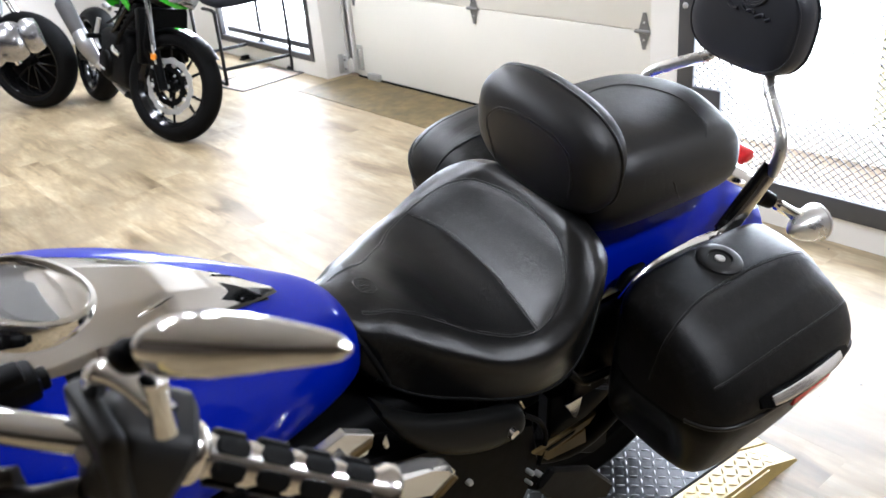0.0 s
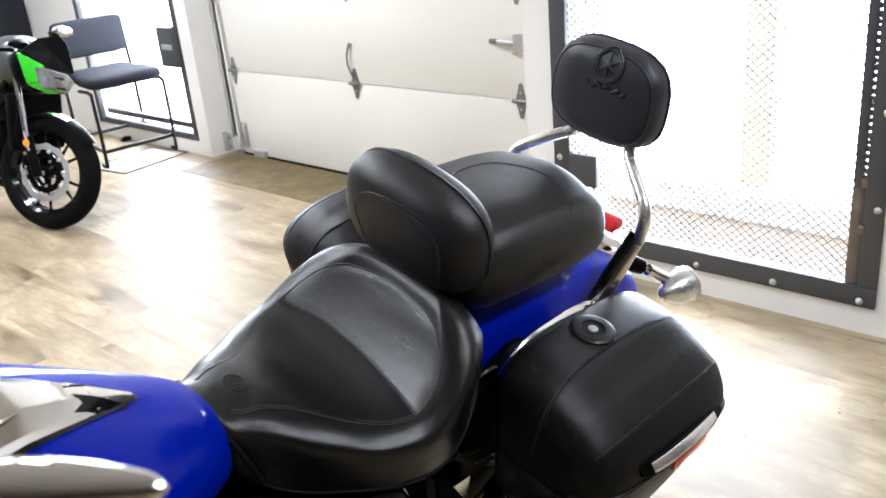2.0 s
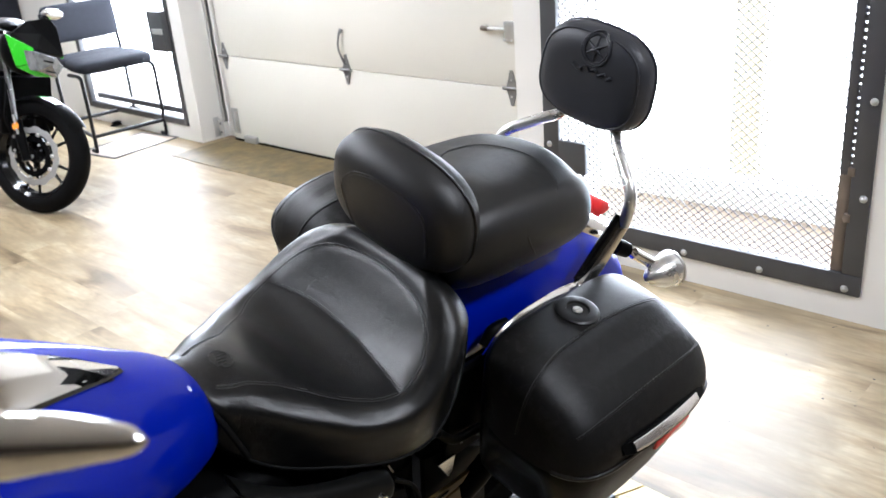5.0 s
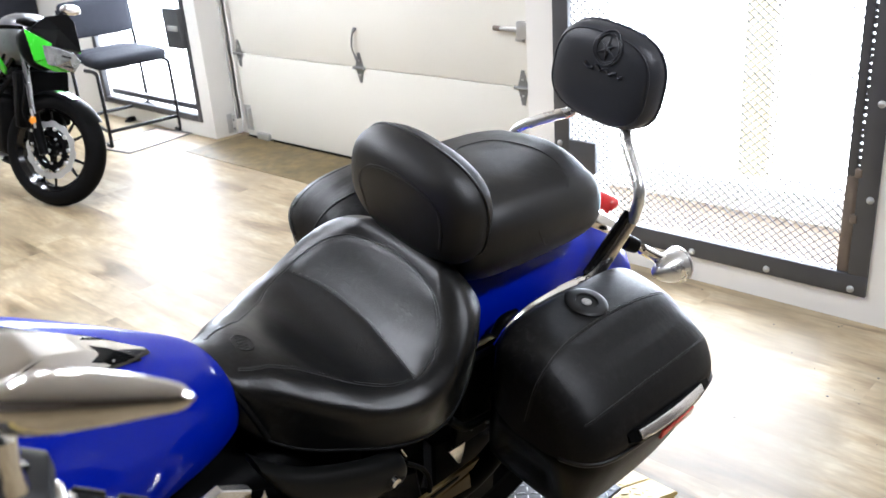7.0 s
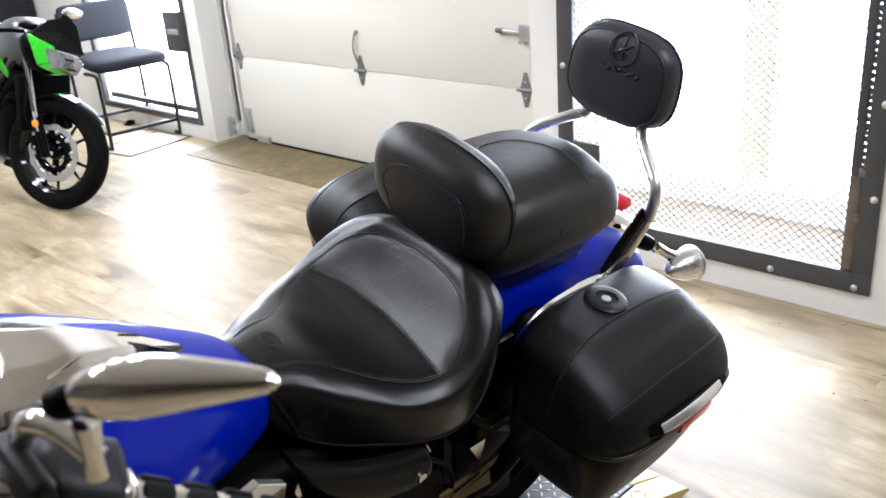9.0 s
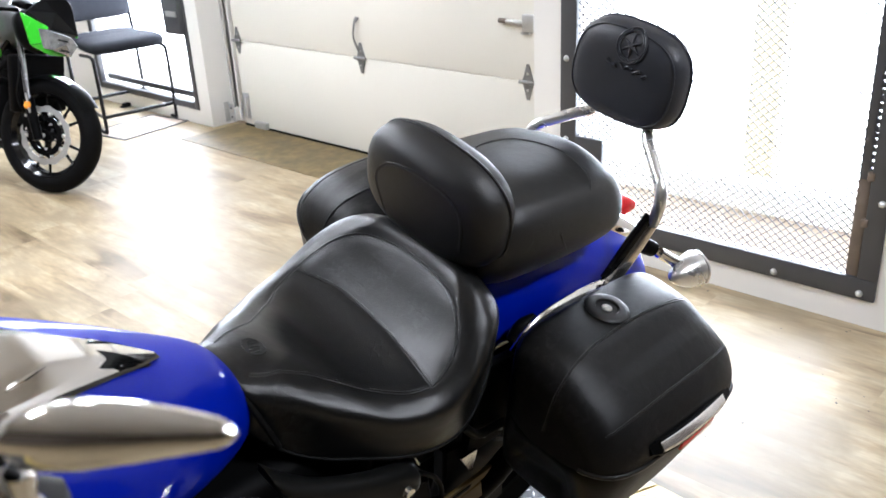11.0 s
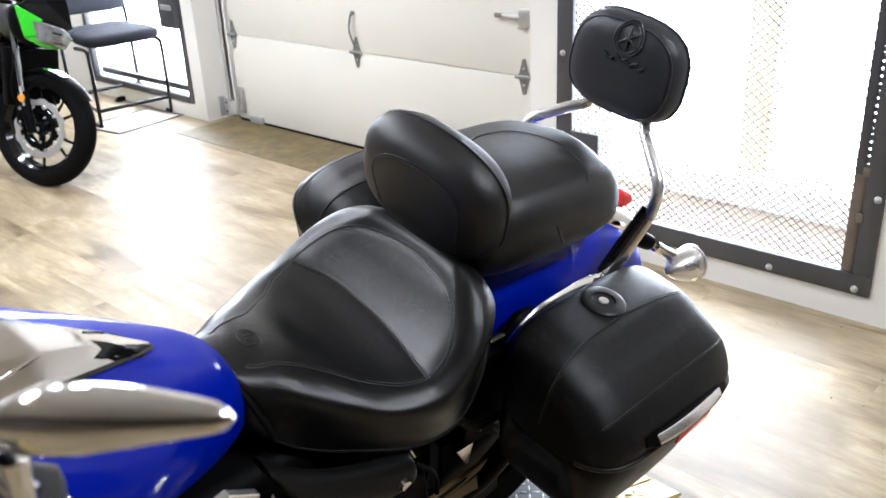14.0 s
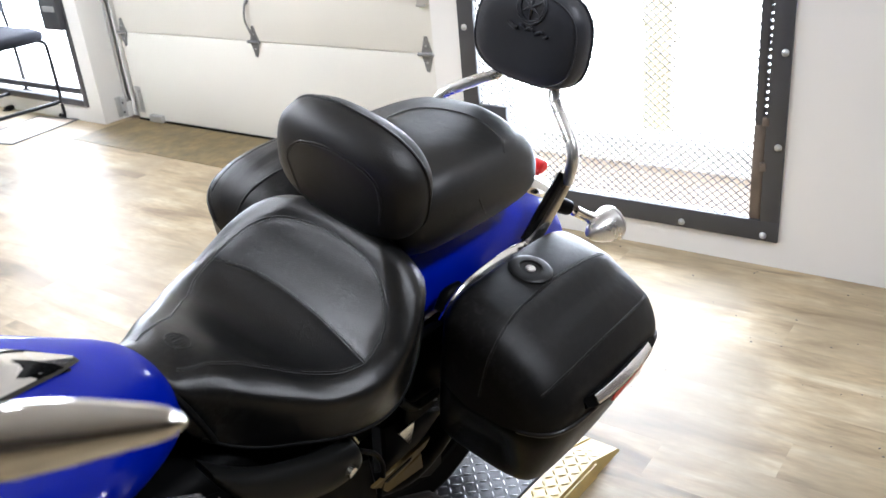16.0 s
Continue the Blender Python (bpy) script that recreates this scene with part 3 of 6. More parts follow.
gm = Matrix.Translation((-0.692, 0, 1.040)) @ pose(0, 0, 0, 0, 20, 0) @ Matrix.Scale(0.86, 4)
bm = bmesh.new()
lathe(bm, [(0.074, -0.03), (0.074, 0.008), (0.079, 0.015), (0.087, 0.014), (0.092, 0.004), (0.094, -0.03)], gm, 48, ring=True)
gauge = part("gauge", bm, CHROME, bike, "chrome-ringed round instrument")
bm = bmesh.new()
lathe(bm, [(0.0001, 0.0), (0.074, 0.0), (0.074, -0.01), (0.0001, -0.01)], gm, 48)
part("dial", bm, DIAL, gauge, "silver instrument face")
bm = bmesh.new()
for k in range(25):
    a = radians(-130 + k * 260 / 24)
    box(bm, (0.056, -0.0011, 0.0005), (0.066 if k % 2 else 0.068, 0.0011, 0.0014), m=gm @ Matrix.Rotation(a, 4, "Z"))
lathe(bm, [(0.047, 0.0004), (0.049, 0.0004), (0.049, 0.0012), (0.047, 0.0012)], gm @ Matrix.Translation((0.008, -0.014, 0)), 40, ring=True)
part("dial_marks", bm, MARK, gauge, "dark scale marks")
bm = bmesh.new()
lathe(bm, [(0.0001, 0.0022), (0.045, 0.0022), (0.046, 0.0005), (0.0001, 0.0005)], gm @ Matrix.Translation((0.008, -0.014, 0)), 40)
part("inner_dial", bm, DIAL_PALE, gauge, "pale inner display")
bm = bmesh.new()
lathe(bm, [(0.0001, 0.010), (0.05, 0.009), (0.0745, 0.006), (0.0745, 0.005), (0.0001, 0.008)], gm, 48)
cover = part("glass_cover", bm, CLEAR, gauge)
cover.visible_shadow = False

# rider's seat: rows of x, centre height, seam half width and height, widest half width and height, lower edge half width and height
SEAT = [(-0.290, 0.842, 0.030, 0.838, 0.046, 0.822, 0.046, 0.79), (-0.284, 0.850, 0.042, 0.846, 0.064, 0.826, 0.064, 0.77), (-0.26, 0.849, 0.048, 0.842, 0.084, 0.815, 0.088, 0.738), (-0.22, 0.845, 0.061, 0.8385, 0.113, 0.806, 0.116, 0.712),
        (-0.18, 0.833, 0.0755, 0.8245, 0.142, 0.790, 0.143, 0.700), (-0.14, 0.811, 0.105, 0.809, 0.170, 0.777, 0.166, 0.694), (-0.10, 0.790, 0.1345, 0.7935, 0.196, 0.767, 0.188, 0.688), (-0.06, 0.780, 0.1665, 0.789, 0.214, 0.762, 0.203, 0.681),
        (-0.02, 0.784, 0.1825, 0.794, 0.224, 0.764, 0.210, 0.675), (0.02, 0.802, 0.1805, 0.817, 0.226, 0.783, 0.210, 0.672), (0.05, 0.831, 0.163, 0.847, 0.220, 0.808, 0.206, 0.673), (0.08, 0.871, 0.126, 0.885, 0.208, 0.832, 0.198, 0.680),
        (0.105, 0.904, 0.100, 0.908, 0.194, 0.846, 0.189, 0.694), (0.13, 0.913, 0.09, 0.907, 0.178, 0.848, 0.178, 0.716), (0.152, 0.898, 0.08, 0.892, 0.160, 0.845, 0.164, 0.75), (0.168, 0.875, 0.07, 0.870, 0.142, 0.84, 0.150, 0.79), (0.174, 0.85, 0.06, 0.848, 0.125, 0.83, 0.132, 0.80)]
LOOP = [(-0.262, 0.046), (-0.24, 0.0565), (-0.22, 0.061), (-0.20, 0.069), (-0.18, 0.0755), (-0.16, 0.09), (-0.14, 0.105), (-0.12, 0.121), (-0.10, 0.1345), (-0.08, 0.151), (-0.06, 0.1665), (-0.04, 0.176), (-0.02, 0.1825), (0.0, 0.184), (0.02, 0.1805), (0.04, 0.171), (0.06, 0.151), (0.08, 0.113), (0.09, 0.076), (0.096, 0.03), (0.097, 0.0)]
CROSS = [(-0.018, -0.1815), (-0.002, -0.12), (0.012, -0.05), (0.018, 0.02), (0.016, 0.10), (-0.005, 0.183)]


def seam_gap(pts, x, y):
    """How far a place on the seat lies from a seam's line, in plan."""
    p = np.array(pts)
    q, d = p[:-1], np.diff(p, axis=0)
    u = np.clip(((x - q[:, 0]) * d[:, 0] + (y - q[:, 1]) * d[:, 1]) / (d**2).sum(1), 0, 1)
    return float(np.hypot(q[:, 0] + u * d[:, 0] - x, q[:, 1] + u * d[:, 1] - y).min())


LOOP_FULL = LOOP + [(x, -y) for x, y in LOOP[-2::-1]]


def rider_ring(x, zc, ws, zs, wm, zm, we, ze):
    """Half a cross-section from the crown over the seam and the rolled shoulder to the lower edge, mirrored."""
    half = []
    for u in np.linspace(0, 1, 15):
        half.append((ws * u, zc + (zs - zc) * u**2.3))
    knots = [(2 * ws - wm, zc), (ws, zs), (ws + (wm - ws) * 0.58, zs - (zs - zm) * 0.34), (wm, zm), (wm + (we - wm) * 0.35, zm + (ze - zm) * 0.5), (we, ze)]
    half += [tuple(q) for q in spline(knots[1:], 25)[1:]]
    out = []
    for y, z in half:
        dip = 0.0030 * math.exp(-(seam_gap(LOOP_FULL, x, y) / 0.005) ** 2) + 0.0012 * math.exp(-(seam_gap(LOOP_FULL, x, y) / 0.016) ** 2)
        out.append((y, z, dip * min(1.0, max(0.15, (x + 0.22) / 0.12))))
    ring = []
    for sgn in (-1, 1):
        side = []
        for y, z, dip in out:
            d = dip
            if y <= ws + 0.004:
                g = seam_gap(CROSS, x, sgn * y)
                d = max(d, 0.0030 * math.exp(-(g / 0.005) ** 2) + 0.0035 * math.exp(-(g / 0.02) ** 2))
            side.append(Vector((x, sgn * y, z - d)))
        ring += side[::-1] if sgn < 0 else side[1:]
    return ring + [Vector((x, we * 0.8, ze - 0.012)), Vector((x, we * 0.4, ze - 0.014)), Vector((x, -we * 0.4, ze - 0.014)), Vector((x, -we * 0.8, ze - 0.012))]


rider_seat = part("rider_seat", loft(bmesh.new(), [rider_ring(*r) for r in spline(SEAT, 150)]), LEATHER, bike, "black leather bucket seat with stitched seams", 75)
welt(rider_seat, LOOP_FULL, "z", 190, 0.0016, -0.0004, stitch=0.0045)
welt(rider_seat, CROSS, "z", 60, 0.0016, -0.0004, stitch=0.0045)
bm = bmesh.new()
for k in range(40):
    a, b = 2 * math.pi * k / 40, 2 * math.pi * (k + 1) / 40
    pa = lay(tree_of(rider_seat), [(-0.222 + 0.016 * math.cos(a), 0.002 + 0.022 * math.sin(a)), (-0.222 + 0.016 * math.cos(b), 0.002 + 0.022 * math.sin(b))], "z", 0.0004)
    tube(bm, [pa[0][0], pa[1][0]], 0.0013, 6)
for k in (-2, -1, 0, 1, 2):
    pa = lay(tree_of(rider_seat), [(-0.222 + 0.003 * k - 0.009, 0.002 + 0.007 * k), (-0.222 + 0.003 * k + 0.008, 0.002 + 0.007 * k)], "z", 0.0003)
    tube(bm, [pa[0][0], pa[1][0]], 0.0015, 6)
part("embossed_badge", bm, LEATHER, rider_seat, "small oval embossed badge")
bm = bmesh.new()
rim = [(r[0], -r[6], r[7]) for r in SEAT[2:]]
tube(bm, rim, 0.0032, 8, 90)
tube(bm, [(x, -y, z) for x, y, z in rim], 0.0032, 8, 90)
part("edge_piping", bm, SOFT_RUBBER, rider_seat, "black piping along the lower edge", 80)
bm = bmesh.new()
tube(bm, [(-0.262, 0.10, 0.80), (-0.280, 0.074, 0.822), (-0.292, 0.046, 0.835), (-0.297, 0.0, 0.842), (-0.292, -0.046, 0.835), (-0.280, -0.074, 0.815), (-0.264, -0.096, 0.775), (-0.25, -0.105, 0.74)], 0.005, 10, 50)
part("nose_gasket", bm, SOFT_RUBBER, rider_seat, "black rubber lip against the tank", 80)


def seat_rings(keys, n, seam=0.80, mid=0.5, tuck=0.9, full=0.9):
    """Rings of a cushion through rows of x, half width, centre height, seam height, lower edge height; its flank bulges and tucks under."""
    rings = []
    for x, w, zc, zs, ze in spline(keys, n):
        half, zm = [], ze + (zs - ze) * mid
        for s in np.linspace(0, 1, 9):
            half.append((w * seam * s, zc + (zs - zc) * s**2))
        for s in np.linspace(0.12, 1, 8):
            a = s * math.pi / 2
            half.append((w * (seam + (1 - seam) * math.sin(a)), zm + (zs - zm) * math.cos(a) ** full))
        for s in np.linspace(0.25, 1, 5):
            half.append((w * (1 - (1 - tuck) * s**1.6), zm + (ze - zm) * s))
        under = [(w * tuck * 0.85, ze - 0.012), (w * 0.4, ze - 0.015)]
        ring = [(-y, z) for y, z in half[::-1]] + half[1:] + under + [(-y, z) for y, z in under[::-1]]
        rings.append([Vector((x, y, z)) for y, z in ring])
    return rings

# passenger seat
PASS = [(0.150, 0.090, 0.979, 0.951, 0.875), (0.168, 0.125, 1.008, 0.982, 0.862), (0.205, 0.146, 1.023, 1.002, 0.852), (0.269, 0.155, 1.021, 1.006, 0.848), (0.351, 0.157, 1.014, 1.003, 0.844), (0.424, 0.155, 1.009, 0.998, 0.840), (0.488, 0.148, 1.004, 0.986, 0.837), (0.520, 0.132, 0.989, 0.965, 0.837), (0.545, 0.108, 0.964, 0.937, 0.840), (0.560, 0.075, 0.933, 0.908, 0.846), (0.567, 0.035, 0.910, 0.892, 0.856)]
bm = loft(bmesh.new(), seat_rings(PASS, 60, 0.66, mid=0.44, tuck=0.74))
passenger_seat = part("passenger_seat", bm, LEATHER_SOFT, bike, "black leather passenger seat", 60)
welt(passenger_seat, [(0.20, 0.0), (0.25, 0.040), (0.30, 0.066), (0.350, 0.070), (0.392, 0.060), (0.424, 0.020), (0.440, -0.036), (0.424, -0.10), (0.395, -0.130)], "z", 80, 0.0014, -0.0004)
welt(passenger_seat, [(0.294, 0.946), (0.305, 0.925), (0.325, 0.900)], "y", 12, 0.0016, -0.0004, stitch=0)



def cushion(bm, m, a, b, d, n=2.6, front=0.5, taper=0.0, k=48, rows_=9, edge=0.5, dome=0.85):
    """A puffed pad in the xy plane of m, thickness d, rounded all round; taper narrows its low end."""
    rings = []
    for f in np.linspace(-88, 88, 2 * rows_ + 9):
        c, s = math.cos(radians(f)), math.sin(radians(f))
        g = c**edge
        h = d * (front if s > 0 else 1 - front) * math.copysign(abs(s) ** dome, s)
        rings.append([m @ Vector((p * (1 + taper * q / b), q, h)) for p, q in supered(0, 0, a * g, b * g, n, k)])
    return loft(bm, rings)


# backrest of the rider: faces forward
pm = Matrix.Translation((0.143, 0.006, 0.994)) @ pose(0, 0, 0, 0, 0, 2) @ Matrix(((0, 0, -1, 0), (1, 0, 0, 0), (0, 1, 0, 0), (0, 0, 0, 1))) @ pose(0, 0, 0, 9, 0, 0) @ pose(0, 0, 0, 0, 0, 6)
rider_back = part("rider_backrest", cushion(bmesh.new(), pm, 0.150, 0.103, 0.124, 2.65, front=0.45, dome=1.0, k=72, rows_=14), LEATHER_SOFT, bike, "black leather rider backrest pad", 70)
welt(rider_back, [(0.080, 0.925), (0.085, 0.958), (0.099, 1.002), (0.074, 1.036), (0.041, 1.049), (0.002, 1.052), (-0.055, 1.044), (-0.088, 1.024), (-0.098, 0.988), (-0.094, 0.945)], "x", 80, 0.0014, -0.0004, stitch=0.004)
bm = bmesh.new()
tube(bm, [pm @ Vector((p, q, -0.014)) for p, q in supered(0, 0, 0.149, 0.102, 2.65, 72)] + [pm @ Vector((0.149, 0, -0.014))], 0.0030, 8)
part("piping", bm, LEATHER, rider_back, "black edge piping", 80)
bm = bmesh.new()
box(bm, (0.118, -0.085, 0.888), (0.135, 0.035, 0.902), 0.003)
part("hinge_strip", bm, GLOSS_BLACK, rider_back, "black backrest hinge strip")

# passenger backrest pad on the sissy bar
sm = Matrix.Translation((0.670, 0.010, 1.105)) @ Matrix(((0, 0, -1, 0), (1, 0, 0, 0), (0, 1, 0, 0), (0, 0, 0, 1))) @ pose(0, 0, 0, -1, 0, 0)
sissy_pad = part("passenger_backrest", cushion(bmesh.new(), sm, 0.128, 0.100, 0.086, 2.85, taper=-0.03, edge=0.38), LEATHER_DULL, bike, "black leather backrest pad with an embossed emblem", 70)
pad_tree = tree_of(sissy_pad)
EY, EZ = -0.002, 1.170
bm = bmesh.new()
for rad_e in (0.031, 0.0265):
    ring_e = [(EY + rad_e * math.cos(t), EZ + rad_e * math.sin(t)) for t in np.linspace(0, 2 * math.pi, 49)]
    tube(bm, [p for p, _ in lay(pad_tree, ring_e, "x", 0.0016)], 0.0024, 6)
for k in range(3):
    c, q = math.cos(k * math.pi / 3 + 0.5), math.sin(k * math.pi / 3 + 0.5)
    tube(bm, [p for p, _ in lay(pad_tree, [(EY + t * c, EZ + t * q) for t in np.linspace(-0.024, 0.024, 9)], "x", 0.0012)], [0.0009, 0.0015, 0.0022, 0.0034, 0.0042, 0.0034, 0.0022, 0.0015, 0.0009], 6)
part("embossed_emblem", bm, LEATHER_DULL, sissy_pad, "round embossed emblem", 60)
for y0_, y1_, z_, r_ in ((0.042, 0.020, 1.127, 0.0042), (0.016, 0.002, 1.128, 0.0034), (-0.002, -0.016, 1.127, 0.0034), (-0.020, -0.036, 1.126, 0.0034), (-0.040, -0.050, 1.126, 0.0028)):
    bm = bmesh.new()
    tube(bm, [p for p, _ in lay(pad_tree, [(y0_ + (y1_ - y0_) * t, z_ + 0.004 * math.sin(t * 3 + y0_ * 60)) for t in np.linspace(0, 1, 7)], "x", 0.0009)], r_, 6)
    part("embossed_bar", bm, LEATHER_DULL, sissy_pad, "embossed bar", 60)
bm = bmesh.new()
tube(bm, [sm @ Vector((p * (1 - 0.03 * q / 0.10), q, 0.0305)) for p, q in supered(0, 0, 0.1155, 0.0902, 2.85, 72)] + [sm @ Vector((0.1155, 0, 0.0305))], 0.0019, 6)
part("front_seam", bm, LEATHER_DULL, sissy_pad, "seam round the front panel", 80)
bm = bmesh.new()
tube(bm, [sm @ Vector((p * (1 - 0.03 * q / 0.10), q, -0.012)) for p, q in supered(0, 0, 0.128, 0.100, 2.85, 72)] + [sm @ Vector((0.128, 0, -0.012))], 0.003, 8)
part("piping", bm, LEATHER_DULL, sissy_pad, "black edge piping", 80)


def strap(pts, half, thick, n):
    """A flat bar that stands on edge along a line in the bike's length."""
    rings = []
    for x, y, z, h in spline(np.c_[np.array(pts), np.array(half)], n):
        rings.append([x, y, z, h])
    out = []
    for i, (x, y, z, h) in enumerate(rings):
        a, b = rings[max(i - 1, 0)], rings[min(i + 1, n - 1)]
        d = Vector((b[0] - a[0], 0, b[2] - a[2])).normalized()
        u = (Vector((-d.z, 0, d.x)) * 0.72 + Vector((0, -math.copysign(0.69, y), 0))).normalized()
        t = d.cross(u).normalized() * thick
        c = Vector((x, y, z))
        out.append([c + u * (h * p) + t * q for p, q in ((-1, -0.6), (-0.85, -1), (0.85, -1), (1, -0.6), (1, 0.6), (0.85, 1), (-0.85, 1), (-1, 0.6))])
    return loft(bmesh.new(), out)


# sissy bar
for sgn in (-1, 1):
    bm = bmesh.new()
    tube(bm, [(0.678, 0.055 * sgn, 1.06), (0.668, 0.062 * sgn, 1.02), (0.655, 0.075 * sgn, 0.999), (0.64, 0.095 * sgn, 0.987), (0.62, 0.129 * sgn, 0.965), (0.604, 0.157 * sgn, 0.944), (0.598, 0.168 * sgn, 0.92), (0.598, 0.168 * sgn, 0.895), (0.600, 0.165 * sgn, 0.866)], 0.0122, 16, 60)
    part("sissy_bar", bm, SATIN_CHROME, bike, "bent chrome sissy bar tube")
    rail = part("fender_rail", strap([(0.222, 0.156 * sgn, 0.721), (0.255, 0.157 * sgn, 0.748), (0.30, 0.157 * sgn, 0.764), (0.37, 0.156 * sgn, 0.767), (0.44, 0.156 * sgn, 0.760), (0.49, 0.156 * sgn, 0.754), (0.525, 0.157 * sgn, 0.768), (0.565, 0.161 * sgn, 0.820), (0.604, 0.165 * sgn, 0.874)], [0.005, 0.009, 0.011, 0.012, 0.015, 0.016, 0.015, 0.014, 0.012], 0.004, 50), CHROME_SOFT, bike, "flat polished saddlebag rail", 50)
    part("bracket_plate", strap([(0.492, 0.148 * sgn, 0.770), (0.517, 0.149 * sgn, 0.786), (0.552, 0.152 * sgn, 0.830), (0.594, 0.156 * sgn, 0.884)], [0.005, 0.009, 0.0105, 0.010], 0.004, 24), GLOSS_BLACK, rail, "black inner bracket plate", 50)
    for x, z, r in ((0.485, 0.766, 0.006), (0.575, 0.800, 0.006), (0.49, 0.742, 0.004), (0.605, 0.878, 0.005)):
        bm = bmesh.new()
        lathe(bm, [(0.0001, 0.007), (r * 0.8, 0.0065), (r, 0.005), (r, 0.0)], along((x, 0.159 * sgn, z), (x, sgn, z)), 14)
        part("bolt", bm, CHROME_SOFT, rail)
    bm = bmesh.new()
    tube(bm, [(0.235, 0.140 * sgn, 0.728), (0.262, 0.138 * sgn, 0.748), (0.295, 0.140 * sgn, 0.756)], [0.010, 0.014, 0.009], 10, 8)
    part("rubber_damper", bm, PLASTIC, rail, "black rubber damper")

# rear fender
FENDER = [(0.12, 0.105, 0.82, 0.60), (0.25, 0.11, 0.852, 0.62), (0.40, 0.112, 0.85, 0.62), (0.55, 0.112, 0.828, 0.60), (0.68, 0.108, 0.78, 0.56), (0.78, 0.10, 0.70, 0.50), (0.84, 0.09, 0.60, 0.44), (0.86, 0.07, 0.52, 0.42)]
part("rear_fender", loft(bmesh.new(), sections(FENDER, 40, 40, 2.4)), BLUE, bike, "glossy metallic blue rear fender")
bm = loft(bmesh.new(), sections([(0.60, 0.045, 0.815, 0.775), (0.62, 0.062, 0.824, 0.765), (0.66, 0.072, 0.818, 0.745), (0.70, 0.074, 0.800, 0.725), (0.735, 0.070, 0.780, 0.71), (0.75, 0.055, 0.765, 0.72)], 28, 24, 2.6))
tail = part("tail_light", bm, CHROME_SOFT, bike, "chrome tail light housing with red lenses")
bm = bmesh.new()
box(bm, (0.725, -0.040, 0.776), (0.765, 0.040, 0.806), 0.012, segs=3)
part("upper_lens", bm, RED, tail, "red brake lens")
bm = bmesh.new()
box(bm, (0.735, -0.066, 0.728), (0.782, 0.066, 0.748), 0.008, segs=2)
part("lower_lens", bm, RED, tail, "red lower lens")

# turn signal
for sgn in (-1, 1):
    c = Vector((0.80, 0.187 * sgn, 0.686))
    bm = bmesh.new()
    tube(bm, [(0.735, 0.135 * sgn, 0.730), (0.755, 0.148 * sgn, 0.716), (0.778, 0.165 * sgn, 0.702), c], [0.013, 0.0125, 0.0125, 0.012], 14, 14)
    sig = part("turn_signal", bm, CHROME, bike, "chrome bullet turn signal")
    bm = bmesh.new()
    tube(bm, [(0.690, 0.112 * sgn, 0.755), (0.704, 0.119 * sgn, 0.748), (0.718, 0.1265 * sgn, 0.7405)], [0.018, 0.0185, 0.017], 14, 8)
    part("stalk_collar", bm, PLASTIC, sig, "black stalk collar")
    bm = bmesh.new()
    sm2 = Matrix.Translation(c) @ pose(0, 0, 0, 0, 90, 8 * sgn)
    lathe(bm, [(0.0001, -0.066), (0.0055, -0.0645), (0.014, -0.056), (0.0235, -0.041), (0.0315, -0.023), (0.037, -0.005), (0.0393, 0.008), (0.0398, 0.015), (0.042, 0.0165), (0.0425, 0.019), (0.042, 0.0215), (0.0001, 0.022)], sm2, 36)
    part("bullet_shell", bm, SATIN_CHROME, sig)
    bm = bmesh.new()
    lathe(bm, [(0.0001, 0.034), (0.022, 0.031), (0.036, 0.024), (0.038, 0.022), (0.0001, 0.0215)], sm2, 28)
    part("lens", bm, AMBER, sig, "amber lens")

# saddlebags: one cross-section of y, z with crisp creases, drawn in at both ends
LID = [(0.186, 0.674), (0.186, 0.785), (0.192, 0.806), (0.206, 0.816), (0.25, 0.8165), (0.296, 0.810), (0.325, 0.797), (0.365, 0.775), (0.395, 0.756), (0.412, 0.742), (0.433, 0.718), (0.446, 0.695), (0.449, 0.674)]
SHELL = [(0.189, 0.669), (0.189, 0.51), (0.198, 0.482), (0.225, 0.466), (0.30, 0.460), (0.355, 0.463), (0.385, 0.474), (0.405, 0.50), (0.425, 0.56), (0.441, 0.625), (0.446, 0.669)]
ENDS = [(0.146, 0.10, 0.0), (0.148, 0.062, 0.0), (0.153, 0.040, 0.0), (0.162, 0.024, 0.0), (0.177, 0.012, 0.0), (0.196, 0.005, 0.0), (0.23, 0.0, 0.0), (0.30, 0.0, 0.0), (0.40, 0.0, 0.0), (0.47, 0.001, 0.002), (0.52, 0.004, 0.008), (0.555, 0.011, 0.016), (0.578, 0.024, 0.022), (0.590, 0.042, 0.026), (0.596, 0.065, 0.028), (0.599, 0.10, 0.03)]

ROUND_ENDS = [(0.146, 0.13, 0.0), (0.150, 0.092, 0.0), (0.158, 0.066, 0.0), (0.172, 0.044, 0.0), (0.196, 0.025, 0.0), (0.23, 0.011, 0.0), (0.28, 0.003, 0.0), (0.33, 0.0, 0.0)] + ENDS[8:]


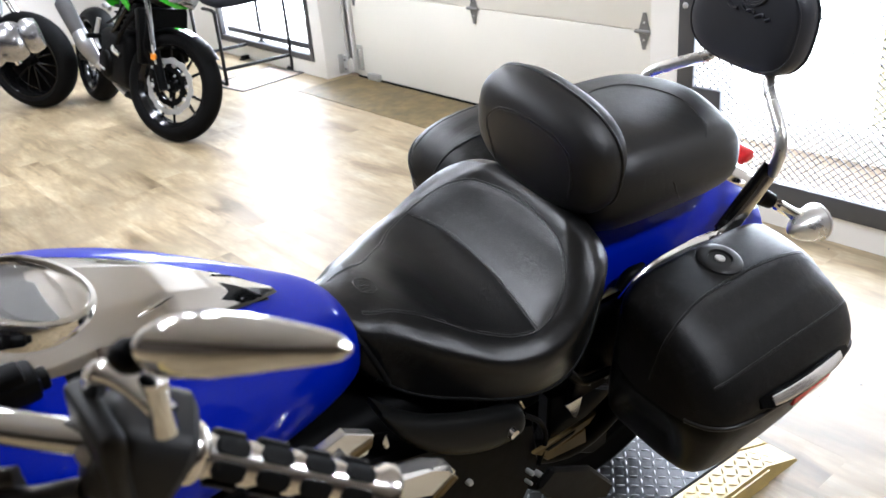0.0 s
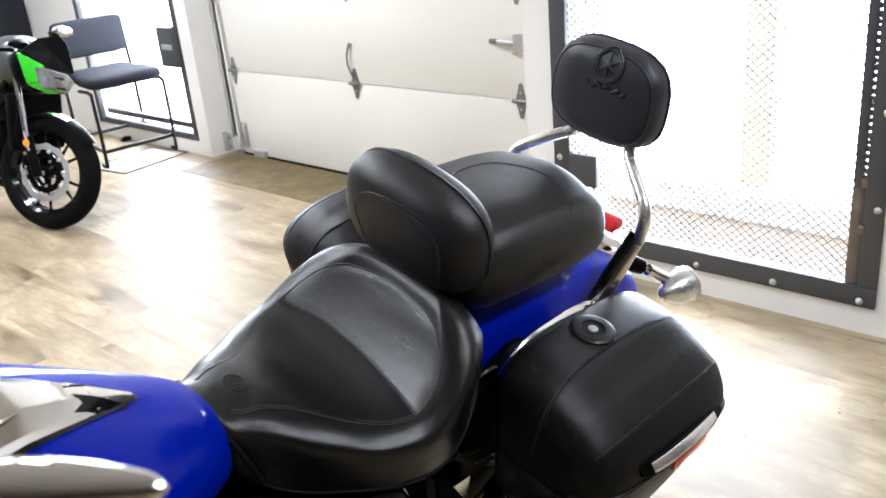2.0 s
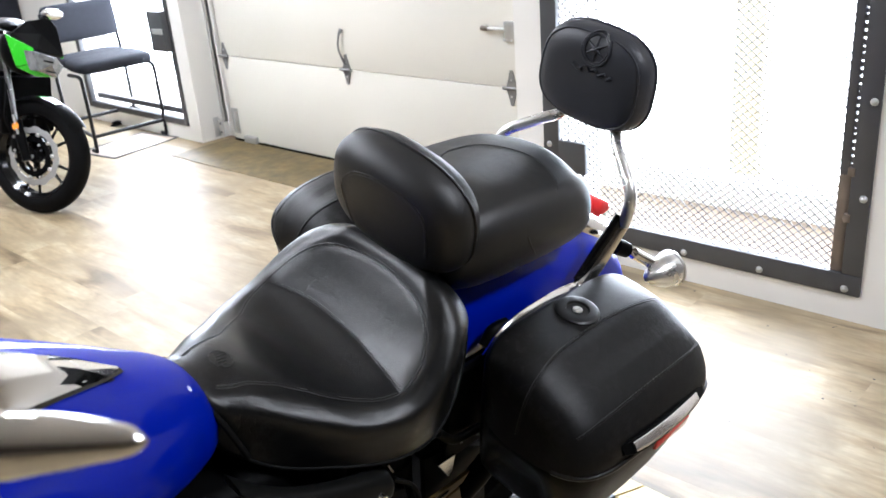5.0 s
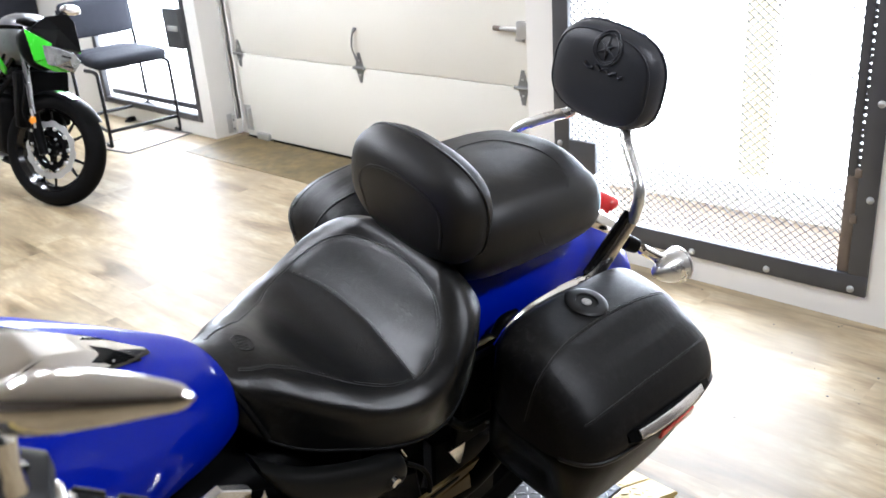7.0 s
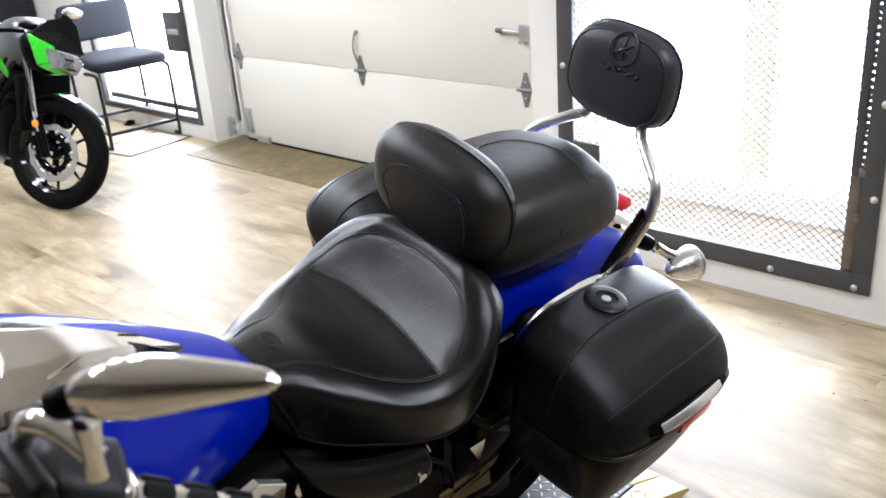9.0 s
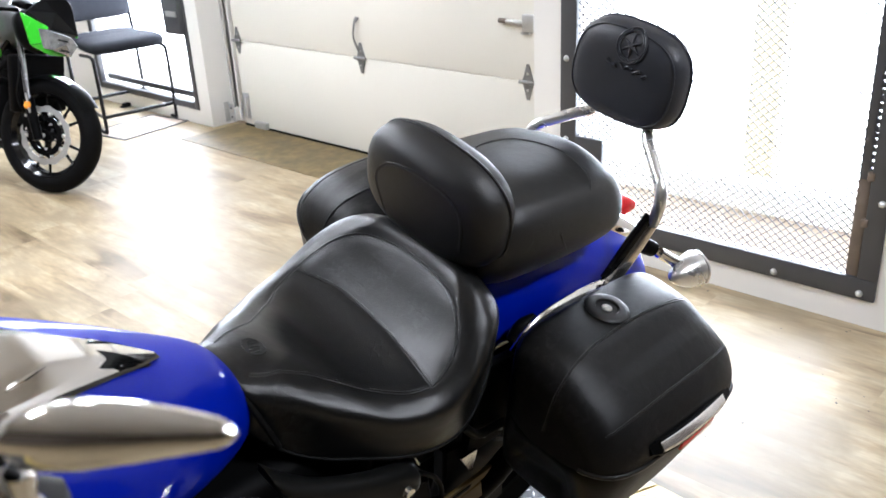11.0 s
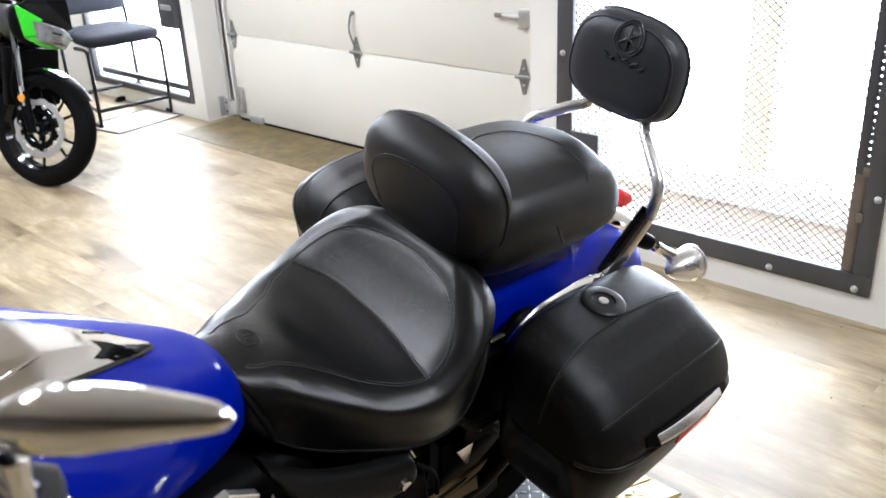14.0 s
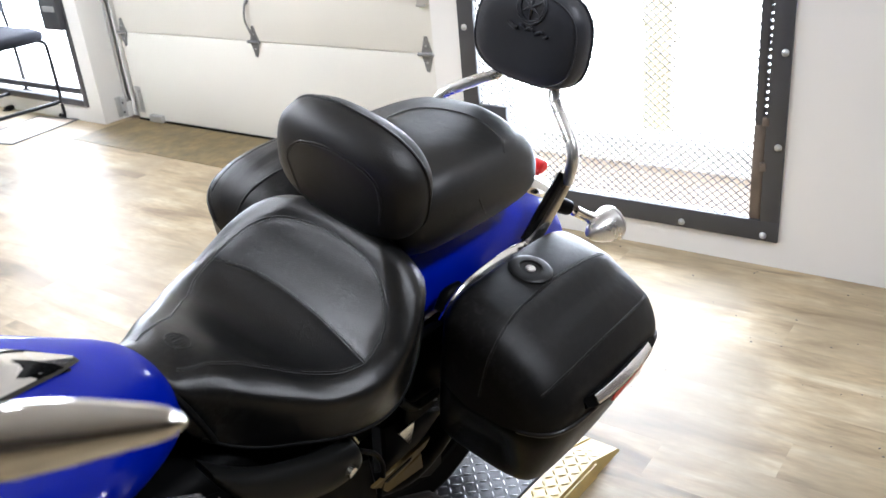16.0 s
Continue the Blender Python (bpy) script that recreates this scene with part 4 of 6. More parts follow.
def bag_rings(profile, sgn):
    """Rings along the bag; ends rounded, roof falling to the tail, lower shell shorter than the lid."""
    fine = spline(profile, 56)
    rings = []
    for x, inset, drop in spline(ENDS if sgn < 0 else ROUND_ENDS, 60):
        ring = []
        for y, z in fine:
            top = max(0.0, z - 0.70) / 0.11
            v = Vector((y - 0.31, z - 0.64))
            v *= max(0.05, 1 - max(0.0, inset) / max(v.length, 0.02))
            low = min(1.0, max(0.0, 0.655 - z) / 0.19)
            bow = 0.010 * math.sin(math.pi * min(1, max(0, (x - 0.15) / 0.45))) * (1 if y > 0.35 else 0)
            trim = 0.020 * min(1.0, max(0.0, (0.745 - z) / 0.05)) * min(1.0, max(0.0, (x - 0.46) / 0.12))
            ring.append(Vector((0.385 + (x - 0.385) * (1 - 0.20 * low**1.4) - trim, sgn * (0.31 + v.x + bow), 0.64 + v.y - drop * top)))
        rings.append(ring)
    return rings


for sgn in (-1, 1):
    bag = part("saddlebag", loft(bmesh.new(), bag_rings(SHELL, sgn)), BAG_SHELL, bike, "black leather-covered hard saddlebag", 35)
    lid = part("lid", loft(bmesh.new(), bag_rings(LID, sgn)), BAG_LEATHER, bag, "black leather saddlebag lid", 35)
    lip = [q[-1] + Vector((0, 0.001 * sgn, 0.003)) for q in bag_rings(LID, sgn)][3:-2]
    part("lid_edge", tube(bmesh.new(), lip, 0.0042, 8), BAG_EDGE, bag, "rolled lower edge of the lid", 80)
    SEAM_A = [(0.54, 0.302), (0.50, 0.300), (0.43, 0.294), (0.35, 0.290), (0.26, 0.293), (0.21, 0.299), (0.185, 0.303), (0.168, 0.305), (0.157, 0.306)]
    welt(lid, [(x, sgn * y) for x, y in SEAM_A], "z", 70, 0.0012 if sgn < 0 else 0.0024, material=BAG_LEATHER, owner=bag)
    SEAM_B = [(0.575, 0.392), (0.55, 0.400), (0.50, 0.408), (0.42, 0.411), (0.34, 0.411), (0.27, 0.411), (0.22, 0.410), (0.19, 0.407), (0.172, 0.402)]
    welt(lid, [(x, sgn * y) for x, y in SEAM_B], "z", 70, 0.0012, material=BAG_LEATHER, owner=bag)
    welt(lid, [(0.306 * sgn, 0.78), (0.305 * sgn, 0.73), (0.303 * sgn, 0.685)], "x", 20, 0.0012, material=BAG_LEATHER, owner=bag)
    lid_tree = tree_of(lid)
    at, nrm = lay(lid_tree, [(0.353, 0.246 * sgn)], "z", 0.0)[0]
    lm = along(at, at + nrm)
    bm = bmesh.new()
    lathe(bm, [(0.0001, -0.004), (0.041, -0.006), (0.041, 0.001), (0.039, 0.003), (0.034, 0.0042), (0.026, 0.0046), (0.022, 0.0046), (0.020, 0.001), (0.0001, 0.001)], lm, 40)
    part("lock_bezel", bm, LOCK_PLASTIC, bag, "black round lock bezel")
    bm = bmesh.new()
    lathe(bm, [(0.0001, 0.0035), (0.0085, 0.0035), (0.0095, 0.0025), (0.0095, 0.0), (0.0001, 0.0)], lm, 24)
    box(bm, (-0.007, -0.0014, 0.0032), (0.007, 0.0014, 0.0048), m=lm)
    part("lock_cylinder", bm, SATIN_CHROME, bag, "chrome key cylinder")
    if sgn > 0:
        bag.matrix_local = Matrix.Translation((0.026, 0.2, 0.8)) @ pose(0, 0, 0, 15, 0, 0) @ Matrix.Translation((0, -0.2, -0.8))
    if sgn < 0:
        BAR = [(0.240, 0.447, 0.699), (0.262, 0.454, 0.699), (0.30, 0.458, 0.698), (0.36, 0.460, 0.697), (0.42, 0.458, 0.694), (0.47, 0.453, 0.691), (0.505, 0.446, 0.688)]
        part("bag_handle", strap([(x, y * sgn, z) for x, y, z in BAR], [0.009, 0.013, 0.014, 0.014, 0.014, 0.013, 0.008], 0.006, 30), PLASTIC, bag, "black bag latch handle", 50)
        part("chrome_plate", strap([(x, (y + 0.0056) * sgn, z + 0.0046) for x, y, z in BAR[1:-1]], [0.0085, 0.0095, 0.0095, 0.0095, 0.0075], 0.0022, 26), PALE_CHROME, bag, "flat chrome plate", 50)
        bm = bmesh.new()
        box(bm, (0.36, 0.452 * sgn - 0.006, 0.628), (0.47, 0.452 * sgn + 0.008, 0.650), 0.004)
        part("side_reflector", bm, RED, bag, "red side reflector")

bm = bmesh.new()
box(bm, (-0.775, -0.155, 1.028), (-0.722, -0.112, 1.058), 0.008, segs=2)
box(bm, (-0.762, -0.150, 1.050), (-0.735, -0.122, 1.068), 0.005, segs=2)
box(bm, (-0.80, -0.135, 1.030), (-0.755, -0.09, 1.062), 0.008, segs=2)
box(bm, (-0.728, -0.146, 1.032), (-0.712, -0.124, 1.050), 0.004, segs=2)
part("ignition_switch", bm, PLASTIC, bike, "black ignition switch block")
for off, rr in ((0.0, 0.010), (0.022, 0.008), (-0.02, 0.007)):
    bm = bmesh.new()
    tube(bm, [(-1.0, -0.14, 1.05 + off), (-0.93, -0.25, 1.11 + off), (-0.85, -0.32, 1.135 + off), (-0.79, -0.36, 1.155 + off * 0.6)], rr, 10, 26)
    part("control_cable", bm, GLASSY_CABLE, bike, "black control cable")
# mirror on the handlebar, bar, grip and switches
MIRH, MIRT = Vector((-0.717, -0.430, 1.311)), Vector((-0.624, -0.546, 1.354))
bm = bmesh.new()
ax = (MIRT - MIRH).normalized()
up = Vector((0.15, 0.1, 1)).normalized()
up = (up - ax * up.dot(ax)).normalized()
sd = ax.cross(up)
rings = []
for s, w, h in spline([(0.05, 0.003, 0.004), (0.08, 0.011, 0.012), (0.2, 0.0165, 0.0195), (0.38, 0.019, 0.0215), (0.6, 0.017, 0.0180), (0.8, 0.0125, 0.0130), (0.94, 0.008, 0.0085), (1.0, 0.002, 0.002)], 36):
    c = MIRH + (MIRT - MIRH) * s + up * 0.004 * math.sin(s * 3)
    rings.append([c + sd * p + up * q for p, q in supered(0, 0, max(w, 0.001), max(h, 0.001), 2.1, 28)])
mirror = part("mirror", loft(bm, rings), CHROME, bike, "teardrop chrome mirror")
bm = bmesh.new()
tube(bm, [(-0.708, -0.452, 1.250), (-0.708, -0.450, 1.272), (-0.708, -0.447, 1.296)], [0.009, 0.0075, 0.010], 12, 10)
part("mirror_stem", bm, CHROME, mirror, "chrome mirror stem")
bm = bmesh.new()
lathe(bm, [(0.0001, -0.014), (0.008, -0.012), (0.0125, -0.004), (0.0125, 0.004), (0.008, 0.012), (0.0001, 0.014)], along((-0.716, -0.434, 1.309), MIRT), 18)
part("ball_joint", bm, PLASTIC, mirror, "black mirror ball joint")
GI, GO = Vector((-0.682, -0.405, 1.167)), Vector((-0.530, -0.474, 1.076))
ga = (GO - GI).normalized()
bm = bmesh.new()
tube(bm, [(-0.98, 0, 1.13), (-0.95, -0.10, 1.15), (-0.88, -0.22, 1.19), (-0.79, -0.335, 1.20), (-0.72, -0.388, 1.185), GI - ga * 0.01, GI + ga * 0.02], 0.0135, 16, 50)
part("handlebar", bm, CHROME, bike, "chrome handlebar")
bm = bmesh.new()
gm2 = along(GI, GO)
L = (GO - GI).length
lathe(bm, [(0.0001, 0.0), (0.024, 0.0), (0.026, 0.006), (0.024, 0.012), (0.0185, 0.016), (0.0185, L - 0.02), (0.024, L - 0.012), (0.025, L - 0.004), (0.021, L), (0.0001, L)], gm2, 32)
grip = part("grip", bm, CHROME_SOFT, bike, "chrome grip with black rubber pads")
for ring_i in range(6):
    for k in range(4):
        a0 = radians(ring_i * 60 + 40)
        zc = 0.034 + k * (L - 0.062) / 3.35
        rings = []
        for s, g in ((-1, 0.35), (-0.85, 0.85), (-0.5, 1), (0.5, 1), (0.85, 0.85), (1, 0.35)):
            hw = radians(23) * g
            rings.append([gm2 @ Vector((r * math.cos(a0 + t), r * math.sin(a0 + t), zc + s * 0.0145)) for t, r in ((-hw, 0.0175), (-hw * 0.9, 0.0222 if g > 0.5 else 0.019), (0, 0.0232 if g > 0.5 else 0.0195), (hw * 0.9, 0.0222 if g > 0.5 else 0.019), (hw, 0.0175))])
        part("rubber_pad", loft(bmesh.new(), rings), SOFT_RUBBER, grip)
bm = bmesh.new()
sw = along(GI - ga * 0.066, GI)
rings = []
for h, r in ((0, 0.028), (0.004, 0.034), (0.012, 0.037), (0.058, 0.038), (0.066, 0.031)):
    rings.append([sw @ Vector((p, q, h)) for p, q in supered(0, -0.002, r, r * 1.12, 3.6, 28)])
box_sw = part("switch_housing", loft(bm, rings), SWITCH_PLASTIC, bike, "matt black switch housing")
bm = bmesh.new()
box(bm, (-0.745, -0.428, 1.155), (-0.725, -0.352, 1.235), 0.008, segs=3)
perch = part("clutch_perch", bm, SWITCH_PLASTIC, bike, "black clutch lever clamp")
bm = bmesh.new()
lathe(bm, [(0.0001, 0.004), (0.008, 0.003), (0.009, 0)], along((-0.747, -0.389, 1.19), (-1.2, -0.6, 1.3)), 16)
part("clamp_bolt", bm, STEEL, perch)
bm = bmesh.new()
tube(bm, [(-0.728, -0.372, 1.232), (-0.724, -0.383, 1.256), (-0.716, -0.405, 1.265), (-0.709, -0.43, 1.264), (-0.704, -0.448, 1.258)], [0.009, 0.0105, 0.0095, 0.009, 0.010], 12, 16)
part("mirror_mount", bm, CHROME, perch, "chrome mirror mount")
bm = bmesh.new()
tube(bm, [(-0.755, -0.40, 1.17), (-0.80, -0.36, 1.15), (-0.88, -0.27, 1.13), (-0.98, -0.12, 1.08)], 0.009, 10, 24)
part("clutch_cable", bm, GLASSY_CABLE, bike, "black clutch cable")

BRASS = mat("dull_brass_coating", (0.085, 0.050, 0.005), 0.6, 0.0, vary=0.35, scale=30)


def prism(name, pts, y0_, y1_, material, parent, label="", smooth=20, bevel=0.0015):
    """A flat plate cut to an outline of x, z, between two places across the bike."""
    bm = bmesh.new()
    loft(bm, [[Vector((x, y, z)) for x, z in pts] for y in (y0_, y1_)])
    bmesh.ops.bevel(bm, geom=list(bm.edges), offset=bevel, segments=1, affect="EDGES")
    return part(name, bm, material, parent, label, smooth)


trim = prism("engine_trim", [(-0.455, 0.775), (-0.440, 0.81), (-0.40, 0.822), (-0.352, 0.790), (-0.362, 0.756), (-0.41, 0.762)], -0.212, -0.198, PALE_CHROME, bike, "polished angular engine trim")
prism("brass_band", [(-0.392, 0.776), (-0.356, 0.786), (-0.358, 0.772), (-0.388, 0.764)], -0.216, -0.211, BRASS, trim, "brass-coloured reflecting band")
prism("trim_facet", [(-0.448, 0.772), (-0.405, 0.795), (-0.398, 0.770), (-0.41, 0.755)], -0.219, -0.211, CHROME, trim, "polished lower facet")
prism("engine_trim", [(-0.335, 0.756), (-0.330, 0.742), (-0.322, 0.744), (-0.329, 0.770)], -0.21, -0.205, PALE_CHROME, bike, "small polished trim")
heel = prism("heel_guard", [(-0.44, 0.80), (-0.40, 0.83), (-0.33, 0.800), (-0.298, 0.785), (-0.283, 0.758), (-0.315, 0.735)], -0.312, -0.285, PALE_CHROME, bike, "bright faceted heel guard", bevel=0.006)
prism("brass_band", [(-0.312, 0.738), (-0.285, 0.757), (-0.292, 0.765), (-0.328, 0.742)], -0.316, -0.311, BRASS, heel, "brass-coloured reflecting band")
bracket = prism("frame_bracket", [(0.015, 0.484), (0.145, 0.487), (0.182, 0.490), (0.165, 0.470), (0.055, 0.452)], -0.197, -0.189, BRASS, bike, "dull brass-coated slotted bracket")
prism("bracket_slot", [(0.045, 0.478), (0.125, 0.482), (0.118, 0.473), (0.055, 0.468)], -0.1995, -0.1965, ENGINE, bracket, "dark slot")
prism("lower_bracket", [(0.052, 0.446), (0.165, 0.452), (0.178, 0.405), (0.07, 0.425)], -0.192, -0.185, BRASS, bike, "stained brass-coated bracket")
prism("swingarm", [(0.11, 0.52), (0.20, 0.50), (0.31, 0.43), (0.345, 0.24), (0.30, 0.23), (0.14, 0.34)], -0.135, -0.10, ENGINE, bike, "black swingarm behind the brackets", bevel=0.006)
prism("chrome_gusset", [(0.136, 0.499), (0.185, 0.497), (0.184, 0.440), (0.174, 0.442)], -0.154, -0.147, PALE_CHROME, bike, "small polished gusset")
prism("chrome_sliver", [(-0.040, 0.648), (-0.036, 0.648), (-0.022, 0.622), (-0.026, 0.622)], -0.19, -0.186, PALE_CHROME, bike, "thin polished trim", bevel=0.0006)
prism("lower_frame_cover", [(-0.36, 0.70), (-0.10, 0.60), (0.02, 0.56), (0.06, 0.42), (0.02, 0.26), (-0.36, 0.26)], -0.185, -0.12, ENGINE, bike, "black lower engine cover", bevel=0.01)
for x, y, z, rr in ((0.205, -0.18, 0.40, 0.005), (-0.13, -0.19, 0.505, 0.006), (0.018, -0.20, 0.435, 0.005), (0.045, -0.20, 0.41, 0.006), (0.02, -0.20, 0.405, 0.004), (0.24, -0.155, 0.52, 0.005), (0.19, -0.155, 0.53, 0.004)):
    bm = bmesh.new()
    lathe(bm, [(0.0001, 0.006), (rr * 0.7, 0.0055), (rr, 0.003), (rr, -0.012)], along((x, y, z), (x, y - 1, z + 0.3)), 10)
    part("frame_bolt", bm, STEEL, bike, "small steel bolt")
prism("foot_plate", [(-0.07, 0.545), (-0.04, 0.574), (0.065, 0.505), (0.152, 0.40), (0.142, 0.362), (-0.02, 0.47)], -0.29, -0.275, SOFT_RUBBER, bike, "black rubber-faced foot plate", bevel=0.005)
for pts, rr in (([(-0.02, -0.186, 0.60), (0.03, -0.185, 0.55), (0.05, -0.19, 0.50), (0.04, -0.195, 0.44)], 0.005), ([(0.10, -0.17, 0.62), (0.16, -0.165, 0.56), (0.24, -0.16, 0.54)], 0.009)):
    part("frame_hose", tube(bmesh.new(), pts, rr, 10, 20), ENGINE, bike, "black hose")
# side cover, frame, engine, wheels and stand
bm = bmesh.new()
rings = []
for x, y, zt, zb in spline([(-0.325, 0.175, 0.800, 0.785), (-0.29, 0.186, 0.768, 0.720), (-0.24, 0.196, 0.734, 0.664), (-0.18, 0.203, 0.706, 0.622), (-0.12, 0.206, 0.682, 0.596), (-0.07, 0.205, 0.664, 0.588), (-0.052, 0.202, 0.655, 0.592), (-0.046, 0.196, 0.648, 0.60)], 40):
    h = (zt - zb) / 2
    rings.append([Vector((x, -y + p + 0.010 * (q / h) ** 2, (zt + zb) / 2 + q)) for p, q in supered(0, 0, 0.018, h, 3.0, 28)])
cover = part("side_cover", loft(bm, rings), COVER_PLASTIC, bike, "black moulded side cover")
bm = bmesh.new()
lathe(bm, [(0.0001, 0.012), (0.009, 0.010), (0.011, 0.0)], along((-0.085, -0.222, 0.632), (-0.085, -1, 0.72)), 16)
part("cover_bolt", bm, CHROME, cover)
bm = bmesh.new()
box(bm, (-0.60, -0.13, 0.30), (-0.05, 0.13, 0.70), 0.04, segs=3)
part("engine", bm, ENGINE, bike, "dark finned engine")
bm = bmesh.new()
box(bm, (-0.10, -0.10, 0.45), (0.25, 0.10, 0.72), 0.03, segs=2)
part("frame", bm, PLASTIC, bike, "black frame and battery box")


def wheel(parent, cx, cz, r, w, tyre_mat=RUBBER, rim_mat=CHROME_SOFT, spokes=5):
    m = Matrix.Translation((cx, 0, cz)) @ pose(0, 0, 0, 90, 0, 0)
    tyre = bmesh.new()
    prof = [(r - 0.095 + 0.0, -w * 0.36)]
    for a in np.linspace(-90, 90, 13):
        prof.append((r - 0.055 + 0.055 * math.cos(radians(a)), w / 2 * math.sin(radians(a)) ** 1 if abs(a) < 90 else w / 2 * math.copysign(1, a)))
    prof.append((r - 0.095, w * 0.36))
    lathe(tyre, prof, m, 56, ring=True)
    t = part("wheel", tyre, tyre_mat, parent, "black rubber tyre on a cast wheel")
    rim = bmesh.new()
    lathe(rim, [(r - 0.092, -w * 0.38), (r - 0.105, -w * 0.36), (r - 0.125, -w * 0.15), (r - 0.125, w * 0.15), (r - 0.105, w * 0.36), (r - 0.092, w * 0.38)], m, 48, ring=True)
    part("rim", rim, rim_mat, t, "wheel rim")
    for k in range(spokes):
        sp = bmesh.new()
        a = 2 * math.pi * k / spokes
        d = Vector((math.cos(a), math.sin(a), 0))
        tube(sp, [m @ (d * 0.04), m @ (d * (r - 0.12))], [0.02, 0.012], 8)
        part("spoke", sp, rim_mat, t)
    hub = bmesh.new()
    lathe(hub, [(0.0001, -0.06), (0.045, -0.055), (0.05, 0), (0.045, 0.055), (0.0001, 0.06)], m, 24)
    part("hub", hub, rim_mat, t)
    return t


wheel(bike, 0.42, 0.325, 0.325, 0.17, RUBBER, ENGINE)
bm = bmesh.new()
box(bm, (0.16, -0.150, 0.48), (0.60, -0.125, 0.70), 0.012, segs=2)
part("bag_bracket", bm, PLASTIC, bike, "black saddlebag bracket")
bm = bmesh.new()
tube(bm, [(0.60, -0.13, 0.62), (0.22, -0.17, 0.40), (0.02, -0.14, 0.42)], [0.02, 0.024, 0.022], 12, 16)
part("shock_absorber", bm, ENGINE, bike, "dark shock absorber")
wheel(bike, -1.30, 0.33, 0.33, 0.13)
for sgn in (-1, 1):
    bm = bmesh.new()
    tube(bm, [(-1.30, 0.10 * sgn, 0.33), (-1.0, 0.10 * sgn, 1.05)], [0.03, 0.025], 12)
    part("fork_leg", bm, CHROME, bike, "chrome fork leg")
bm = bmesh.new()
tube(bm, [(-0.15, -0.12, 0.3), (-0.13, -0.30, 0.10), (-0.13, -0.345, 0.03)], 0.013, 10)
part("side_stand", bm, PLASTIC, bike, "black side stand")
bm = bmesh.new()
tube(bm, [(-0.40, 0.2, 0.40), (0.1, 0.23, 0.27), (0.75, 0.25, 0.30)], [0.04, 0.045, 0.05], 16, 20)
part("exhaust", bm, CHROME, bike, "chrome exhaust pipe")
bm = bmesh.new()
box(bm, (-0.62, -0.36, 0.26), (-0.30, -0.24, 0.285), 0.01)
part("footboard", bm, RUBBER, bike, "black rubber footboard")


# ---------------------------------------------------------------- tread plate platform under the motorcycle
platform = thing("ramp_platform", "low grey tread plate platform with worn yellow painted edges", "platform", pose(1.745, 0.888, 0, 0, 0, -3.5))
TOP, LEN, WID, LIP, BAND = 0.046, 3.3, 0.78, 0.125, 0.085


def deck_z(x):
    return TOP if x < -LIP else max(0.003, TOP * -x / LIP)


def plate_piece(x0, x1, ya, yb, z_off=0.0):
    bm = bmesh.new()
    xs = [x0] + ([-LIP] if x0 < -LIP < x1 else []) + [x1]
    rows = [[Vector((x, ya, 0)), Vector((x, ya + 0.006, deck_z(x) + z_off)), Vector((x, yb - 0.001, deck_z(x) + z_off)), Vector((x, yb - 0.001, 0))] for x in xs]
    return loft(bm, rows)


part("deck", plate_piece(-LEN, -LIP, BAND, WID - BAND), PLATE, platform, "grey tread plate deck", 20)
part("yellow_edge", plate_piece(-LEN, 0, 0.0, BAND), YELLOW, platform, "worn yellow painted side edge", 20)
part("yellow_edge", plate_piece(-LEN, 0, WID - BAND, WID), YELLOW, platform, "worn yellow painted side edge", 20)
part("yellow_lip", plate_piece(-LIP, 0, BAND, WID - BAND), YELLOW, platform, "worn yellow painted ramp lip", 20)
part("side_skirt", boxes(((-LEN, -0.004, 0), (-LIP, 0.0005, TOP - 0.004))), YELLOW, platform, "scuffed yellow side face")


def lugs(x0, x1, ya, yb, pitch=0.0235):
    """Raised oval lugs of a tread plate, turned alternately."""
    vs, fs = [], []
    nx, ny = int((x1 - x0) / pitch), int((yb - ya) / pitch)
    for i in range(nx):
        for j in range(ny):
            cx, cy = x0 + (i + 0.5) * pitch, ya + (j + 0.5) * pitch
            a = radians(45 if (i + j) % 2 else -45)
            z = deck_z(cx) + 0.0002
            slope = (TOP / LIP) if cx > -LIP else 0
            base = len(vs)
            for s, w, h in ((-1, 0.0, 0), (-0.8, 0.55, 1), (0, 1, 1.3), (0.8, 0.55, 1), (1, 0.0, 0)):
                for t, hh in ((-1, 0), (-0.45, 1), (0.45, 1), (1, 0)):
                    u, v = s * 0.0104, t * max(w, 0.15) * 0.0032
                    px, py = cx + u * math.cos(a) - v * math.sin(a), cy + u * math.sin(a) + v * math.cos(a)
                    vs.append((px, py, z - slope * (px - cx) + 0.0017 * h * hh))
            for r in range(4):
                for c in range(3):
                    k = base + r * 4 + c
                    fs.append((k, k + 1, k + 5, k + 4))
    me = bpy.data.meshes.new("tread_lugs")
    me.from_pydata(vs, [], fs)
    for p in me.polygons:
        p.use_smooth = True
    return me


for name, area, m in (("tread_lugs", (-1.1, -LIP, BAND + 0.004, 0.60), LUG), ("tread_lugs", (-1.0, -0.004, 0.008, BAND - 0.002), YELLOW), ("tread_lugs", (-LIP + 0.002, -0.004, BAND + 0.002, 0.5), YELLOW)):
    me = lugs(*area)
    me.materials.append(m)
    ob = new(name, me)
    ob.parent = platform
    tagged(ob, "raised oval tread lugs", kind="stuff")

# ---------------------------------------------------------------- green naked motorcycle
GREEN_M = Matrix(((0.06, -0.998, 0, 1.83), (0.998, 0.06, 0, 4.67), (0, 0, 1, 0), (0, 0, 0, 1)))
LEAN = Matrix.Translation((0, -0.05, 0)) @ pose(0, 0, 0, 10, 0, 0)
UP = LEAN.inverted()
gbike = thing("motorcycle", "black and bright green naked motorcycle with turned front wheel", "motorcycle", GREEN_M @ LEAN)


